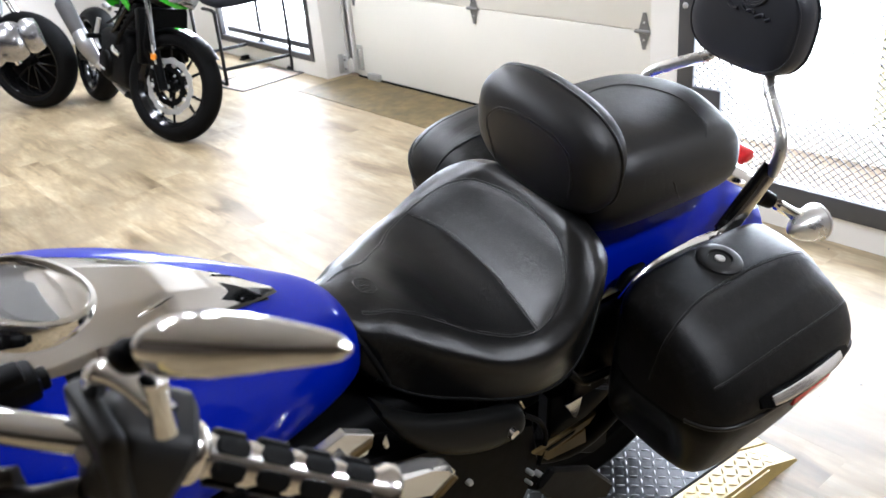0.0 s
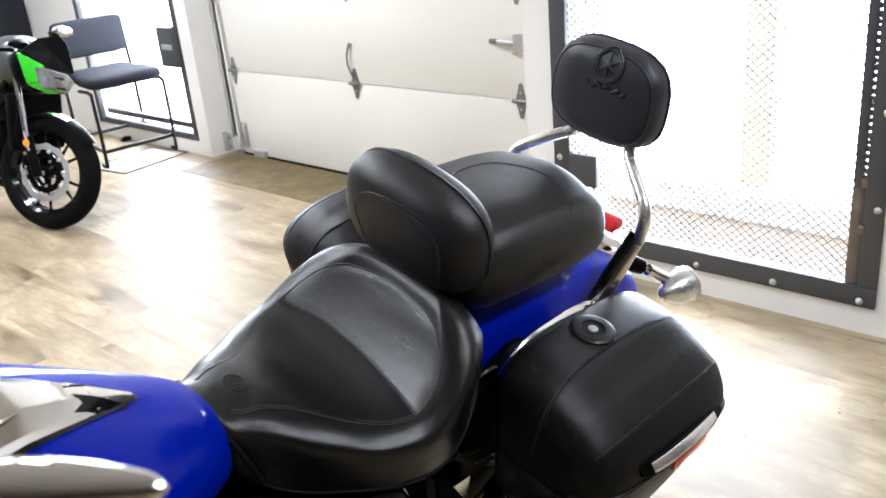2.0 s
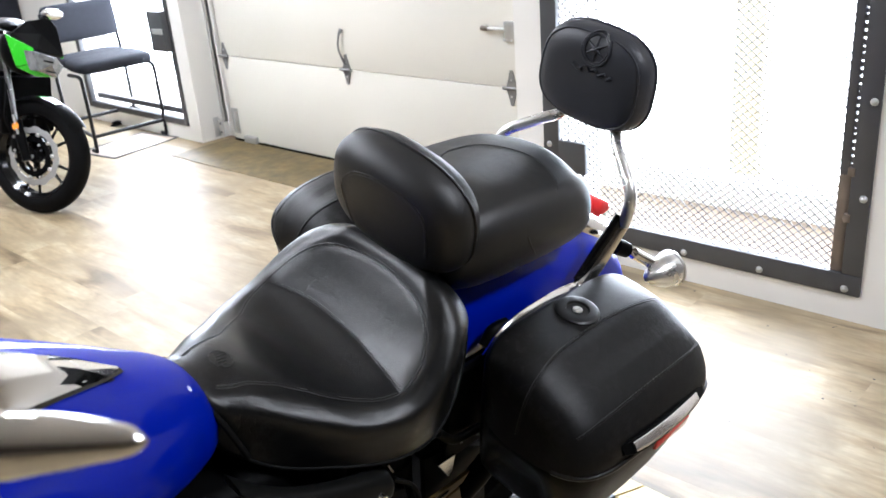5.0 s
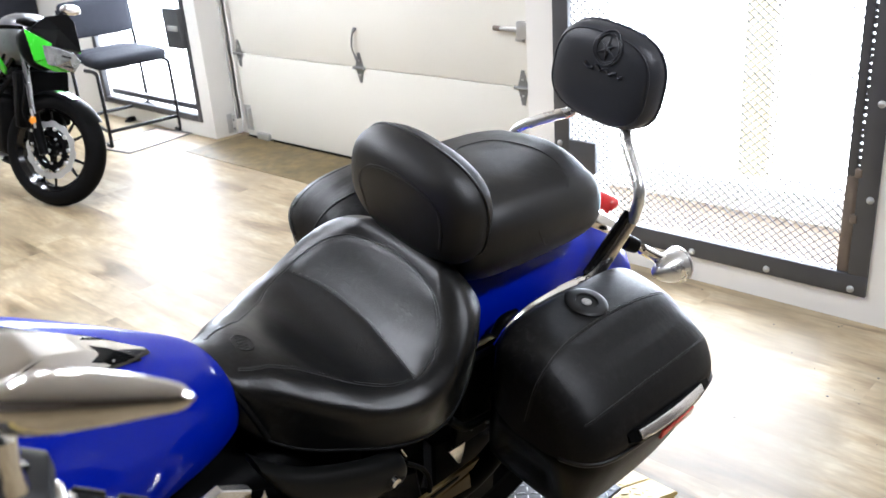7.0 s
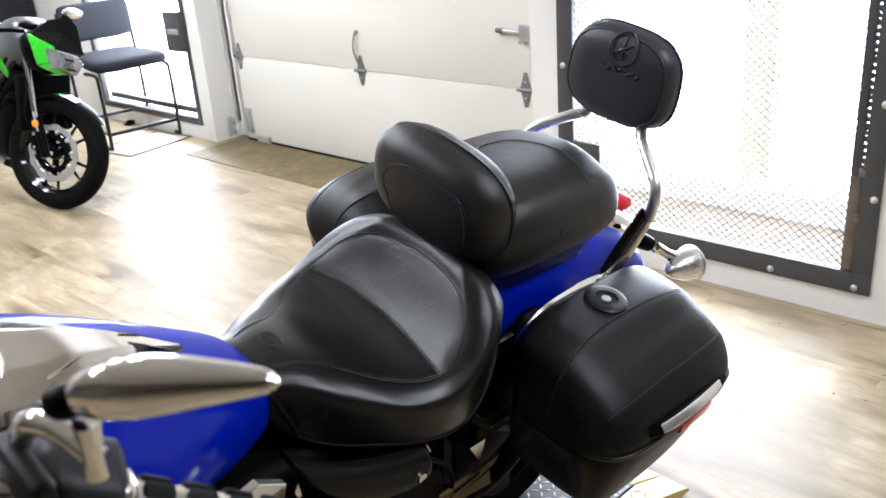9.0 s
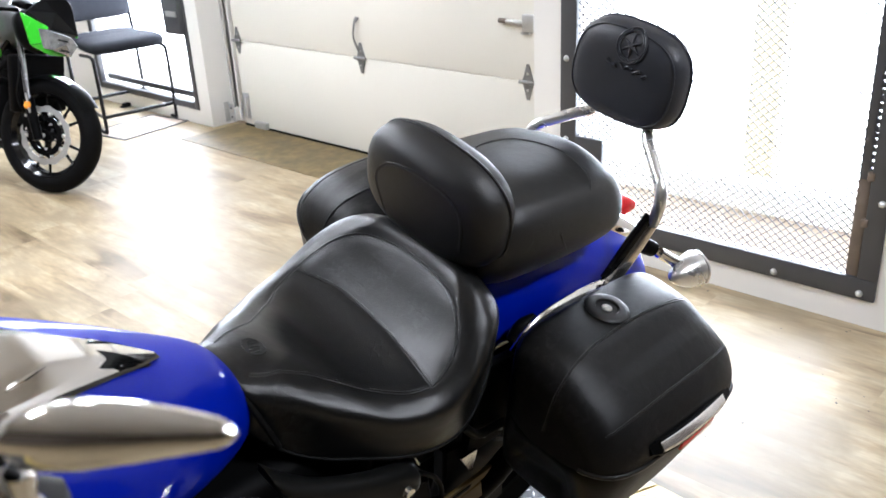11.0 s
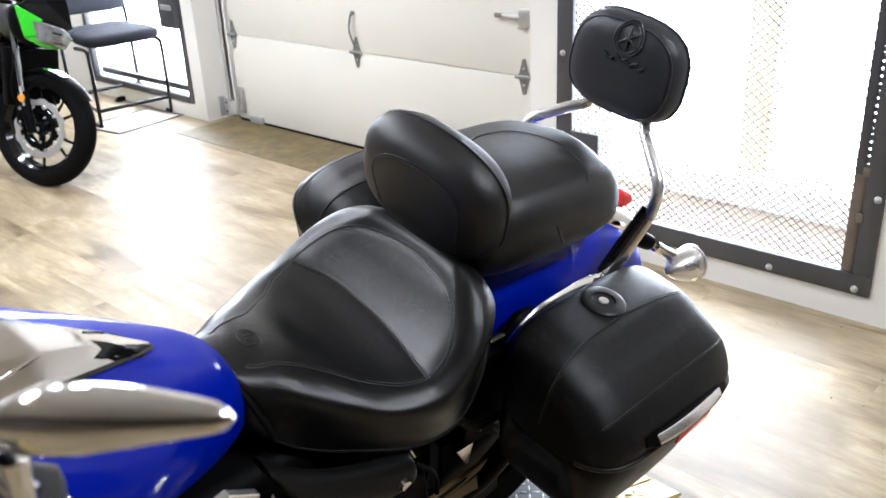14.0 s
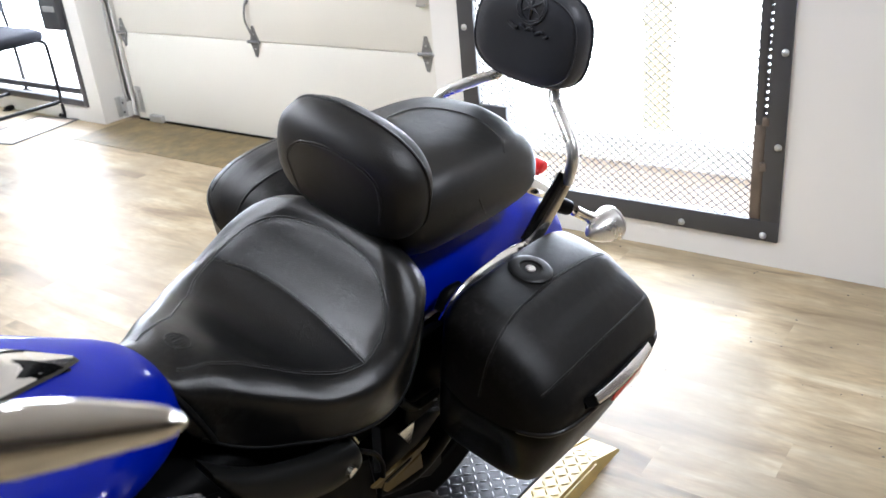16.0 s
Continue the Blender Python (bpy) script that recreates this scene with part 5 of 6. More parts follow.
def cast_wheel(parent, m, r, w, spokes, disc):
    tyre = bmesh.new()
    prof = [(r - 0.085, -w * 0.38)]
    for a in np.linspace(-90, 90, 13):
        prof.append((r - 0.062 + 0.062 * math.cos(radians(a)), w / 2 * math.sin(radians(a))))
    prof.append((r - 0.085, w * 0.38))
    lathe(tyre, prof, m, 56, ring=True)
    t = part("wheel", tyre, RUBBER, parent, "black tyre on a black cast wheel")
    rim = bmesh.new()
    lathe(rim, [(r - 0.078, -w * 0.40), (r - 0.088, -w * 0.40), (r - 0.108, -w * 0.2), (r - 0.108, w * 0.2), (r - 0.088, w * 0.40), (r - 0.078, w * 0.40)], m, 56, ring=True)
    part("rim", rim, GLOSS_BLACK, t, "gloss black rim")
    for k in range(spokes):
        a = 2 * math.pi * k / spokes
        d, q = Vector((math.cos(a), math.sin(a), 0)), Vector((-math.sin(a), math.cos(a), 0))
        for sg in (-0.14, 0.14):
            sp = bmesh.new()
            tube(sp, [m @ (d * 0.035), m @ (d * (r - 0.10) + q * sg * 0.35)], [0.011, 0.007], 8)
            part("spoke", sp, GLOSS_BLACK, t)
    hub = bmesh.new()
    lathe(hub, [(0.0001, -0.05), (0.03, -0.05), (0.035, 0), (0.03, 0.05), (0.0001, 0.05)], m, 20)
    part("hub", hub, ENGINE, t)
    if disc:
        bm = bmesh.new()
        prof_o, rows = [], []
        for k in range(72):
            a = 2 * math.pi * k / 72
            ro = disc + (0.004 if (k // 3) % 2 else -0.003)
            rows.append([m @ Vector((math.cos(a) * rr, math.sin(a) * rr, h)) for rr, h in ((disc * 0.80, 0.040), (ro, 0.040), (ro, 0.045), (disc * 0.80, 0.045))])
        loft(bm, rows + [rows[0]], caps=False)
        bmesh.ops.remove_doubles(bm, verts=bm.verts, dist=1e-5)
        dk = part("brake_disc", bm, STEEL, t, "wavy steel brake disc")
        bm = bmesh.new()
        lathe(bm, [(disc * 0.50, 0.038), (disc * 0.70, 0.038), (disc * 0.70, 0.046), (disc * 0.50, 0.046)], m, 40, ring=True)
        part("disc_carrier", bm, GLOSS_BLACK, dk)
        for k in range(10):
            turn = m @ pose(0, 0, 0, 0, 0, 36 * k)
            bm = bmesh.new()
            lathe(bm, [(0.0001, 0.053), (0.008, 0.052), (0.0105, 0.048), (0.0105, 0.038)], turn @ Matrix.Translation((disc * 0.755, 0, 0)), 12)
            part("rivet", bm, SATIN_CHROME, dk)
        for k in range(5):
            turn = m @ pose(0, 0, 0, 0, 0, 72 * k + 20)
            part("carrier_arm", boxes(((disc * 0.16, -0.010, 0.036), (disc * 0.56, 0.010, 0.045)), bevel=0.002), GLOSS_BLACK, dk).matrix_local = turn
            bm = bmesh.new()
            lathe(bm, [(0.0001, 0.053), (0.006, 0.052), (0.0075, 0.048), (0.0075, 0.040)], turn @ Matrix.Translation((disc * 0.45, 0, 0)), 10)
            part("disc_bolt", bm, SATIN_CHROME, dk)
        bm = bmesh.new()
        lathe(bm, [(0.0001, 0.112), (0.011, 0.112), (0.013, 0.108), (0.013, 0.06), (0.0001, 0.06)], m, 16)
        part("axle_nut", bm, SATIN_CHROME, dk, "bright axle nut")
    return t


MUFFLER = mat("matt_grey_steel", (0.10, 0.10, 0.105), 0.5, 0.2, vary=0.1, scale=20)
HEADLAMP = mat("grey_headlamp_glass", (0.33, 0.34, 0.35), 0.12, 0.8, vary=0.9, scale=28, bump=1.0, bump_scale=70)
FORK_STEEL = mat("fork_tube_steel", (0.34, 0.34, 0.345), 0.2, 0.95, vary=0.1, scale=20)
# in this frame x runs to the tail, y towards the showroom's middle, z up
STEER = UP @ Matrix.Translation((0.06, -0.055, 0.0)) @ pose(0, 0, 0, 0, 0, 30) @ pose(0, 0, 0, 14, 0, 0)
fw = STEER @ Matrix.Translation((0, 0, 0.31)) @ pose(0, 0, 0, -90, 0, 0)
cast_wheel(gbike, fw, 0.308, 0.115, 5, 0.155)
for sgn in (-1, 1):
    bm = bmesh.new()
    tube(bm, [STEER @ Vector((0.0, 0.095 * sgn, 0.29)), STEER @ Vector((0.05, 0.095 * sgn, 0.50))], [0.024, 0.027], 14)
    leg = part("fork_leg", bm, PLASTIC, gbike, "black and steel front fork leg")
    bm = bmesh.new()
    tube(bm, [STEER @ Vector((0.048, 0.095 * sgn, 0.49)), STEER @ Vector((0.10, 0.095 * sgn, 0.90))], 0.0165, 14)
    part("stanchion", bm, FORK_STEEL, leg, "bright steel fork tube")
    bm = bmesh.new()
    lathe(bm, [(0.0001, 0.008), (0.018, 0.006), (0.022, 0.0), (0.0001, -0.001)], along(STEER @ Vector((0.035, 0.122 * sgn, 0.47)), STEER @ Vector((0.035, 1 * sgn, 0.47))), 20)
    part("reflector", bm, AMBER, leg, "round amber reflector")
bm = bmesh.new()
box(bm, (0.045, 0.062, 0.33), (0.105, 0.092, 0.43), 0.012, m=STEER, segs=2)
caliper = part("brake_caliper", bm, PLASTIC, gbike, "black brake caliper")
for dz in (0.345, 0.415):
    bm = bmesh.new()
    lathe(bm, [(0.0001, 0.006), (0.007, 0.005), (0.009, 0.0), (0.009, -0.01)], along(STEER @ Vector((0.075, 0.092, dz)), STEER @ Vector((0.075, 1.0, dz))), 10)
    part("caliper_bolt", bm, SATIN_CHROME, caliper)
bm = bmesh.new()
tube(bm, [STEER @ Vector(p) for p in ((0.08, 0.10, 0.43), (0.085, 0.135, 0.52), (0.07, 0.13, 0.62), (0.09, 0.10, 0.72))], 0.006, 8, 18)
part("brake_hose", bm, RUBBER, caliper, "black brake hose")
bm = bmesh.new()
tube(bm, [STEER @ Vector((0.022, 0.122, 0.43)), STEER @ Vector((0.040, 0.124, 0.53))], 0.006, 8)
part("reflector_bracket", bm, STEEL, gbike, "bare steel reflector bracket")
rows = []
for a in np.linspace(28, 118, 22):
    r, wd = 0.318, 0.068 * (0.55 + 0.45 * math.sin(radians(min(90, (a + 45)))))
    rows.append([fw @ Vector((-(r - 0.022 * (v / wd) ** 2) * math.cos(radians(a)), -(r - 0.022 * (v / wd) ** 2) * math.sin(radians(a)), v)) for v in np.linspace(-wd, wd, 9)])
fend = part("front_fender", loft(bmesh.new(), rows, closed=False), PLASTIC, gbike, "gloss black front fender", 60)
rows = []
for a in np.linspace(58, 82, 8):
    rows.append([fw @ Vector((-(0.3225 - 3.8 * v * v) * math.cos(radians(a)), -(0.3225 - 3.8 * v * v) * math.sin(radians(a)), v)) for v in np.linspace(-0.004, 0.048, 5)])
part("green_stripe", loft(bmesh.new(), rows, closed=False), GREEN, fend, "bright green stripe")

HEAD = Matrix.Translation((0.13, 0.03, 0.0)) @ pose(0, 0, 0, 0, 0, 25)


def shell(name, keys, material, parent, label, m=HEAD, n=24, exp=2.6, k=24):
    """A faired body through rows of x, half width, top, bottom, y."""
    rings = []
    for x, w, zt, zb, yc in spline(keys, n):
        rings.append([m @ Vector((x, yc + p, q)) for p, q in supered(0, (zt + zb) / 2, max(w, 0.003), max(0.003, (zt - zb) / 2), exp, k)])
    return part(name, loft(bmesh.new(), rings), material, parent, label)


def plate(name, pts, back, material, parent, label, bulge=0.0):
    """A faceted panel: an outline of corners, thickened along back, its middle raised a little."""
    bm = bmesh.new()
    back = Vector(back)
    p = [UP @ Vector(q) for q in pts]
    mid = sum(p, Vector()) / len(p) - back.normalized() * bulge
    front, rear = [bm.verts.new(q) for q in p], [bm.verts.new(q + back) for q in p]
    c = bm.verts.new(mid)
    for i in range(len(p)):
        j = (i + 1) % len(p)
        bm.faces.new((front[i], front[j], c))
        bm.faces.new((front[i], rear[i], rear[j], front[j]))
    bm.faces.new(rear[::-1])
    edges = [e for e in bm.edges if c not in e.verts]
    bmesh.ops.bevel(bm, geom=edges, offset=0.002, segments=1, affect="EDGES")
    return part(name, bm, material, parent, label, 12)


nose = shell("headlight_cowl", [(-0.10, 0.03, 0.80, 0.75, 0), (-0.06, 0.07, 0.86, 0.735, 0), (0.0, 0.085, 0.93, 0.74, 0), (0.05, 0.08, 0.95, 0.77, 0), (0.10, 0.05, 0.93, 0.83, 0)], PLASTIC, gbike, "black headlight cowl and small windscreen")
plate("windscreen", [(0.08, -0.135, 0.952), (0.06, -0.214, 1.0), (0.05, -0.323, 0.996), (0.03, -0.345, 0.95), (-0.06, -0.312, 0.81), (-0.08, -0.175, 0.865)], (0.05, 0.01, -0.02), PLASTIC, nose, "black small windscreen", 0.0015)
lens = plate("headlight", [(-0.08, -0.154, 0.868), (-0.12, -0.25, 0.818), (-0.12, -0.276, 0.769), (-0.13, -0.224, 0.721), (-0.115, -0.149, 0.771)], (0.07, 0.02, 0.0), HEADLAMP, nose, "clear grey headlight", 0.02)
for q in (0, 2):
    bm = bmesh.new()
    tube(bm, [UP @ Vector((-0.135 + 0.008 * q, -0.175 - 0.004 * q, 0.765 + 0.026 * q)), UP @ Vector((-0.145 + 0.008 * q, -0.222 - 0.002 * q, 0.748 + 0.025 * q))], 0.003, 6)
    part("lens_divider", bm, PLASTIC, lens, "dark lens divider")
plate("side_panel", [(0.08, -0.097, 0.951), (-0.06, -0.169, 0.876), (-0.05, -0.143, 0.803), (0.02, -0.09, 0.792)], (0.01, -0.012, 0.0), GREEN, nose, "bright green side panel", 0.003)
plate("side_panel", [(0.018, -0.092, 0.788), (-0.052, -0.145, 0.800), (-0.10, -0.171, 0.746), (-0.12, -0.229, 0.722), (-0.05, -0.15, 0.735)], (0.01, -0.012, 0.004), GREEN, nose, "bright green side panel", 0.002)
plate("side_panel", [(0.10, -0.35, 0.95), (0.0, -0.335, 0.85), (0.0, -0.33, 0.79), (0.10, -0.34, 0.80)], (0.01, 0.012, 0.0), GREEN, nose, "bright green side panel", 0.003)
for sgn, yb in ((-1, -0.27), (1, 0.0)):
    bm = bmesh.new()
    tube(bm, [UP @ Vector((0.13, -0.15 + 0.04 * sgn, 0.955)), UP @ Vector((0.14, -0.15 + 0.16 * sgn, 0.975)), UP @ Vector((0.18, -0.15 + (0.33 if sgn > 0 else 0.17) * sgn, 0.96))], 0.011, 10, 14)
    bar = part("handlebar", bm, PLASTIC, gbike, "black handlebar")
    bm = bmesh.new()
    tube(bm, [UP @ Vector((0.165, -0.15 + (0.25 if sgn > 0 else 0.14) * sgn, 0.966)), UP @ Vector((0.19 + (0 if sgn > 0 else 0.1), -0.15 + (0.37 if sgn > 0 else 0.19) * sgn, 0.957))], 0.017, 12)
    part("grip", bm, RUBBER, bar)
    bm = bmesh.new()
    tube(bm, [UP @ Vector((0.14, -0.15 + 0.15 * sgn, 0.975)), UP @ Vector((0.11, -0.15 + 0.18 * sgn, 1.01)), UP @ Vector((0.10, -0.15 + 0.20 * sgn, 1.01))], 0.006, 8, 10)
    part("mirror_stem", bm, PLASTIC, bar)
    bm = bmesh.new()
    cushion(bm, UP @ Matrix.Translation((0.10, -0.15 + 0.212 * sgn, 1.008)) @ pose(0, 0, 0, 90, 12 * sgn, 90), 0.055, 0.028, 0.035, 2.2, k=24, rows_=4)
    part("mirror_head", bm, CHROME_SOFT, bar, "polished mirror head")
    bm = bmesh.new()
    box(bm, (-0.02, -0.02, -0.014), (0.02, 0.02, 0.016), 0.006, m=UP @ Matrix.Translation((0.15, -0.15 + 0.19 * sgn, 0.98)))
    part("switch_block", bm, PLASTIC, bar)
shell("instrument", [(0.03, 0.03, 0.985, 0.95, 0), (0.06, 0.05, 1.0, 0.955, 0), (0.10, 0.045, 0.995, 0.96, 0)], PLASTIC, gbike, "black instrument housing", n=8)
I = Matrix()
GREY_TANK = mat("dark_grey_metallic_paint", (0.10, 0.10, 0.105), 0.3, 0.4, vary=0.2, scale=60, coat=0.5)
body = shell("fuel_tank", [(0.22, 0.07, 0.93, 0.80, 0), (0.30, 0.13, 1.0, 0.74, 0), (0.42, 0.155, 1.01, 0.72, 0), (0.55, 0.13, 0.95, 0.72, 0), (0.66, 0.09, 0.84, 0.72, 0)], GREY_TANK, gbike, "dark grey fuel tank with green shrouds", I)
plate("green_shroud", [(0.42, 0.11, 0.97), (0.30, 0.014, 0.905), (0.34, 0.04, 0.872), (0.42, 0.135, 0.875)], (0.01, -0.014, 0.0), GREEN, body, "bright green shroud", 0.004)
plate("green_shroud", [(0.36, 0.048, 0.870), (0.31, 0.012, 0.895), (0.25, -0.012, 0.745), (0.27, -0.01, 0.715)], (0.01, -0.014, 0.0), GREEN, body, "bright green shroud", 0.003)
plate("green_shroud", [(0.42, -0.35, 0.93), (0.30, -0.30, 0.90), (0.28, -0.27, 0.74), (0.40, -0.31, 0.80)], (0.01, 0.014, 0.0), GREEN, body, "bright green shroud", 0.004)
shell("seat", [(0.62, 0.07, 0.83, 0.74, 0), (0.75, 0.12, 0.81, 0.72, 0), (0.95, 0.12, 0.84, 0.74, 0), (1.15, 0.09, 0.90, 0.82, 0), (1.32, 0.05, 0.93, 0.87, 0)], LEATHER, gbike, "black motorcycle seat", I)
shell("tail", [(0.85, 0.10, 0.76, 0.66, 0), (1.1, 0.09, 0.84, 0.72, 0), (1.35, 0.04, 0.90, 0.83, 0)], GREEN, gbike, "bright green tail", I)
bm = bmesh.new()
box(bm, (0.33, -0.17, 0.24), (0.80, 0.17, 0.56), 0.05, segs=3)
engine = part("engine", bm, ENGINE, gbike, "dark finned engine")
bm = bmesh.new()
lathe(bm, [(0.0001, 0.03), (0.07, 0.028), (0.085, 0.015), (0.09, 0.0)], along((0.66, 0.17, 0.36), (0.66, 1, 0.36)), 28)
part("clutch_cover", bm, PLASTIC, engine)
part("cylinder_head", boxes(((0.30, -0.12, 0.57), (0.58, 0.12, 0.74)), bevel=0.03), ENGINE, engine)
for k in range(4):
    part("cooling_fin", boxes(((0.28, -0.135, 0.585 + k * 0.035), (0.60, 0.135, 0.597 + k * 0.035)), bevel=0.004), ENGINE, engine)
bm = bmesh.new()
box(bm, (0.18, -0.14, 0.42), (0.25, 0.14, 0.72), 0.015, segs=2)
part("radiator", bm, ENGINE, gbike, "black radiator")
for sgn in (-1, 1):
    bm = bmesh.new()
    tube(bm, [(0.20, 0.05 * sgn, 0.90), (0.45, 0.13 * sgn, 0.66), (0.80, 0.13 * sgn, 0.42)], 0.022, 10, 14)
    part("frame_tube", bm, GLOSS_BLACK, gbike, "black frame tube")
bm = bmesh.new()
tube(bm, [(0.30, 0.05, 0.50), (0.30, 0.06, 0.30), (0.40, 0.07, 0.19), (0.62, 0.08, 0.18)], 0.022, 12, 30)
pipe = part("exhaust_pipe", bm, ENGINE, gbike, "dark exhaust header")
bm = bmesh.new()
tube(bm, [(0.60, 0.08, 0.18), (0.72, 0.085, 0.205), UP @ Vector((0.85, 0.0, 0.28)), UP @ Vector((0.90, 0.045, 0.35))], [0.021, 0.023, 0.027, 0.034], 12, 20)
part("link_pipe", bm, STEEL, pipe, "bare steel link pipe")
bm = bmesh.new()
tube(bm, [UP @ Vector(p) for p in ((0.985, 0.085, 0.50), (1.0, 0.09, 0.54), (1.06, 0.12, 0.70), (1.065, 0.122, 0.712))], [0.038, 0.048, 0.052, 0.042], 20, 16, flat=0.8)
part("muffler", bm, MUFFLER, pipe, "matt grey muffler can")
bm = bmesh.new()
tube(bm, [UP @ Vector(p) for p in ((0.90, 0.04, 0.34), (0.93, 0.06, 0.40), (0.96, 0.08, 0.47), (0.995, 0.09, 0.535))], [0.030, 0.046, 0.056, 0.046], 16, 14, flat=0.8)
part("heat_shield", bm, LUG, pipe, "silver muffler heat shield")
bm = bmesh.new()
tube(bm, [(0.80, 0.10, 0.36), (1.37, 0.11, 0.30)], [0.035, 0.025], 10)
tube(bm, [(0.80, -0.10, 0.36), (1.37, -0.11, 0.30)], [0.035, 0.025], 10)
part("swingarm", bm, PLASTIC, gbike, "black swingarm")
bm = bmesh.new()
tube(bm, [UP @ Vector((0.85, -0.07, 0.50)), UP @ Vector((0.85, 0.085, 0.528))], 0.016, 12)
part("footpeg", bm, PLASTIC, gbike, "black footpeg")
cast_wheel(gbike, Matrix.Translation((1.40, 0, 0.305)) @ pose(0, 0, 0, -90, 0, 0), 0.305, 0.15, 5, 0.10)
bm = bmesh.new()
tube(bm, [(0.75, -0.12, 0.25), (0.70, -0.22, 0.07), (0.69, -0.25, 0.055)], 0.012, 8)
part("side_stand", bm, PLASTIC, gbike, "black side stand")

# small pieces on the engine: hoses, clamps, bolts and levers
for pts, r, mt, nm in (
    ([(0.26, 0.12, 0.70), (0.34, 0.17, 0.60), (0.45, 0.18, 0.50)], 0.014, RUBBER, "coolant_hose"),
    ([(0.30, 0.15, 0.80), (0.42, 0.175, 0.66), (0.60, 0.175, 0.60)], 0.008, PLASTIC, "cable"),
    ([(0.40, 0.176, 0.44), (0.47, 0.19, 0.46), (0.52, 0.176, 0.47)], 0.016, CHROME_SOFT, "engine_plug"),
    ([(0.56, 0.17, 0.68), (0.60, 0.18, 0.70), (0.66, 0.17, 0.69)], 0.015, STEEL, "throttle_body"),
    ([(0.78, 0.16, 0.36), (0.70, 0.20, 0.34), (0.63, 0.20, 0.33)], 0.007, STEEL, "shift_lever"),
    ([(0.26, -0.02, 0.58), (0.24, 0.02, 0.44), (0.28, 0.06, 0.30)], 0.018, STEEL, "header_pipe"),
    ([(0.84, 0.15, 0.60), (0.86, 0.17, 0.48), (0.84, 0.16, 0.42)], 0.014, STEEL, "heel_plate"),
):
    bm = bmesh.new()
    tube(bm, pts, r, 8, 10)
    part(nm, bm, mt, gbike)
for y, x, z in ((0.2, 0.66, 0.43), (0.2, 0.60, 0.36), (0.2, 0.66, 0.29), (0.2, 0.72, 0.36), (0.175, 0.42, 0.34), (0.175, 0.50, 0.30)):
    bm = bmesh.new()
    lathe(bm, [(0.0001, 0.006), (0.006, 0.005), (0.008, 0.0), (0.008, -0.03)], along((x, y - 0.022, z), (x, 1, z)), 8)
    part("engine_bolt", bm, STEEL, engine)

# ---------------------------------------------------------------- black motorcycle behind, seen by its wheel and exhaust
bbike = thing("motorcycle", "black cruiser motorcycle with a heat-shielded chrome exhaust", "motorcycle", pose(1.65, 6.26, 0, 0, 0, 125))
cast_wheel(bbike, Matrix.Translation((0, 0, 0.315)) @ pose(0, 0, 0, -90, 0, 0), 0.315, 0.17, 7, 0.0)
# Added disc: keeps the wheel's inside black, as the dark body behind would.
bm = bmesh.new()
lathe(bm, [(0.0001, -0.055), (0.205, -0.05), (0.21, -0.04), (0.06, -0.03), (0.0001, -0.03)], Matrix.Translation((0, 0, 0.315)) @ pose(0, 0, 0, -90, 0, 0), 32)
part("wheel_backing", bm, ENGINE, bbike, "black disc added for the dark body behind the wheel")
for sgn in (-1, 1):
    bm = bmesh.new()
    tube(bm, [(0, 0.11 * sgn, 0.315), (0.22, 0.11 * sgn, 0.85)], [0.028, 0.024], 12)
    part("fork_leg", bm, CHROME_SOFT, bbike, "bright fork leg")
shell("body", [(0.15, 0.05, 0.85, 0.6, 0), (0.4, 0.16, 0.95, 0.4, 0), (0.7, 0.16, 0.9, 0.3, 0), (1.1, 0.15, 0.75, 0.35, 0), (1.5, 0.08, 0.75, 0.6, 0)], GLOSS_BLACK, bbike, "black tank, engine and seat", I)
cast_wheel(bbike, Matrix.Translation((1.45, 0, 0.315)) @ pose(0, 0, 0, -90, 0, 0), 0.315, 0.16, 7, 0.0)

RIBBED = mat("ribbed_steel", (0.34, 0.34, 0.35), 0.24, 0.9, vary=0.3, scale=20)
# muffler of a third motorcycle that stands nearer
third = thing("motorcycle", "motorcycle with a ribbed bright steel muffler", "motorcycle", pose(0.93, 4.02, 0))
bm = bmesh.new()
P0, P1 = Vector((-0.55, 0.20, 0.714)), Vector((0.17, -0.07, 0.856))
prof = []
for s in np.linspace(0, 1, 60):
    prof.append((0.058 + 0.024 * abs(math.sin(s * 24)) ** 0.6 - (0.022 * max(0, s - 0.93) / 0.07), s * (P1 - P0).length))
lathe(bm, [(0.0001, 0)] + prof + [(0.0001, (P1 - P0).length)], along(P0, P1), 28)
part("muffler", bm, RIBBED, third, "ribbed bright steel muffler")
T3 = pose(-0.62, 0.02, 0, 0, 0, 164)
cast_wheel(third, T3 @ Matrix.Translation((0.0, 0, 0.32)) @ pose(0, 0, 0, -90, 0, 0), 0.32, 0.17, 5, 0.0)
shell("body", [(-0.2, 0.09, 0.9, 0.6, 0), (0.2, 0.14, 0.9, 0.35, 0), (0.7, 0.16, 0.95, 0.3, 0), (1.0, 0.1, 1.0, 0.6, 0)], GLOSS_BLACK, third, "black motorcycle body", T3)
cast_wheel(third, T3 @ Matrix.Translation((1.42, 0, 0.32)) @ pose(0, 0, 0, -90, 0, 0), 0.32, 0.12, 5, 0.0)

# ---------------------------------------------------------------- visitor's chair by the side door
CHAIR_FRAME = mat("black_tube_paint", (0.012, 0.012, 0.013), 0.4, vary=0.2, spec=0.2)
chair = thing("chair", "charcoal upholstered visitor chair with a dark tubular steel frame", "chair", Matrix.Identity(4))
FL, FR, BR, BL = (Vector(p) for p in ((2.67, 5.60, 0), (3.177, 5.57, 0), (3.30, 6.19, 0), (2.79, 6.22, 0)))


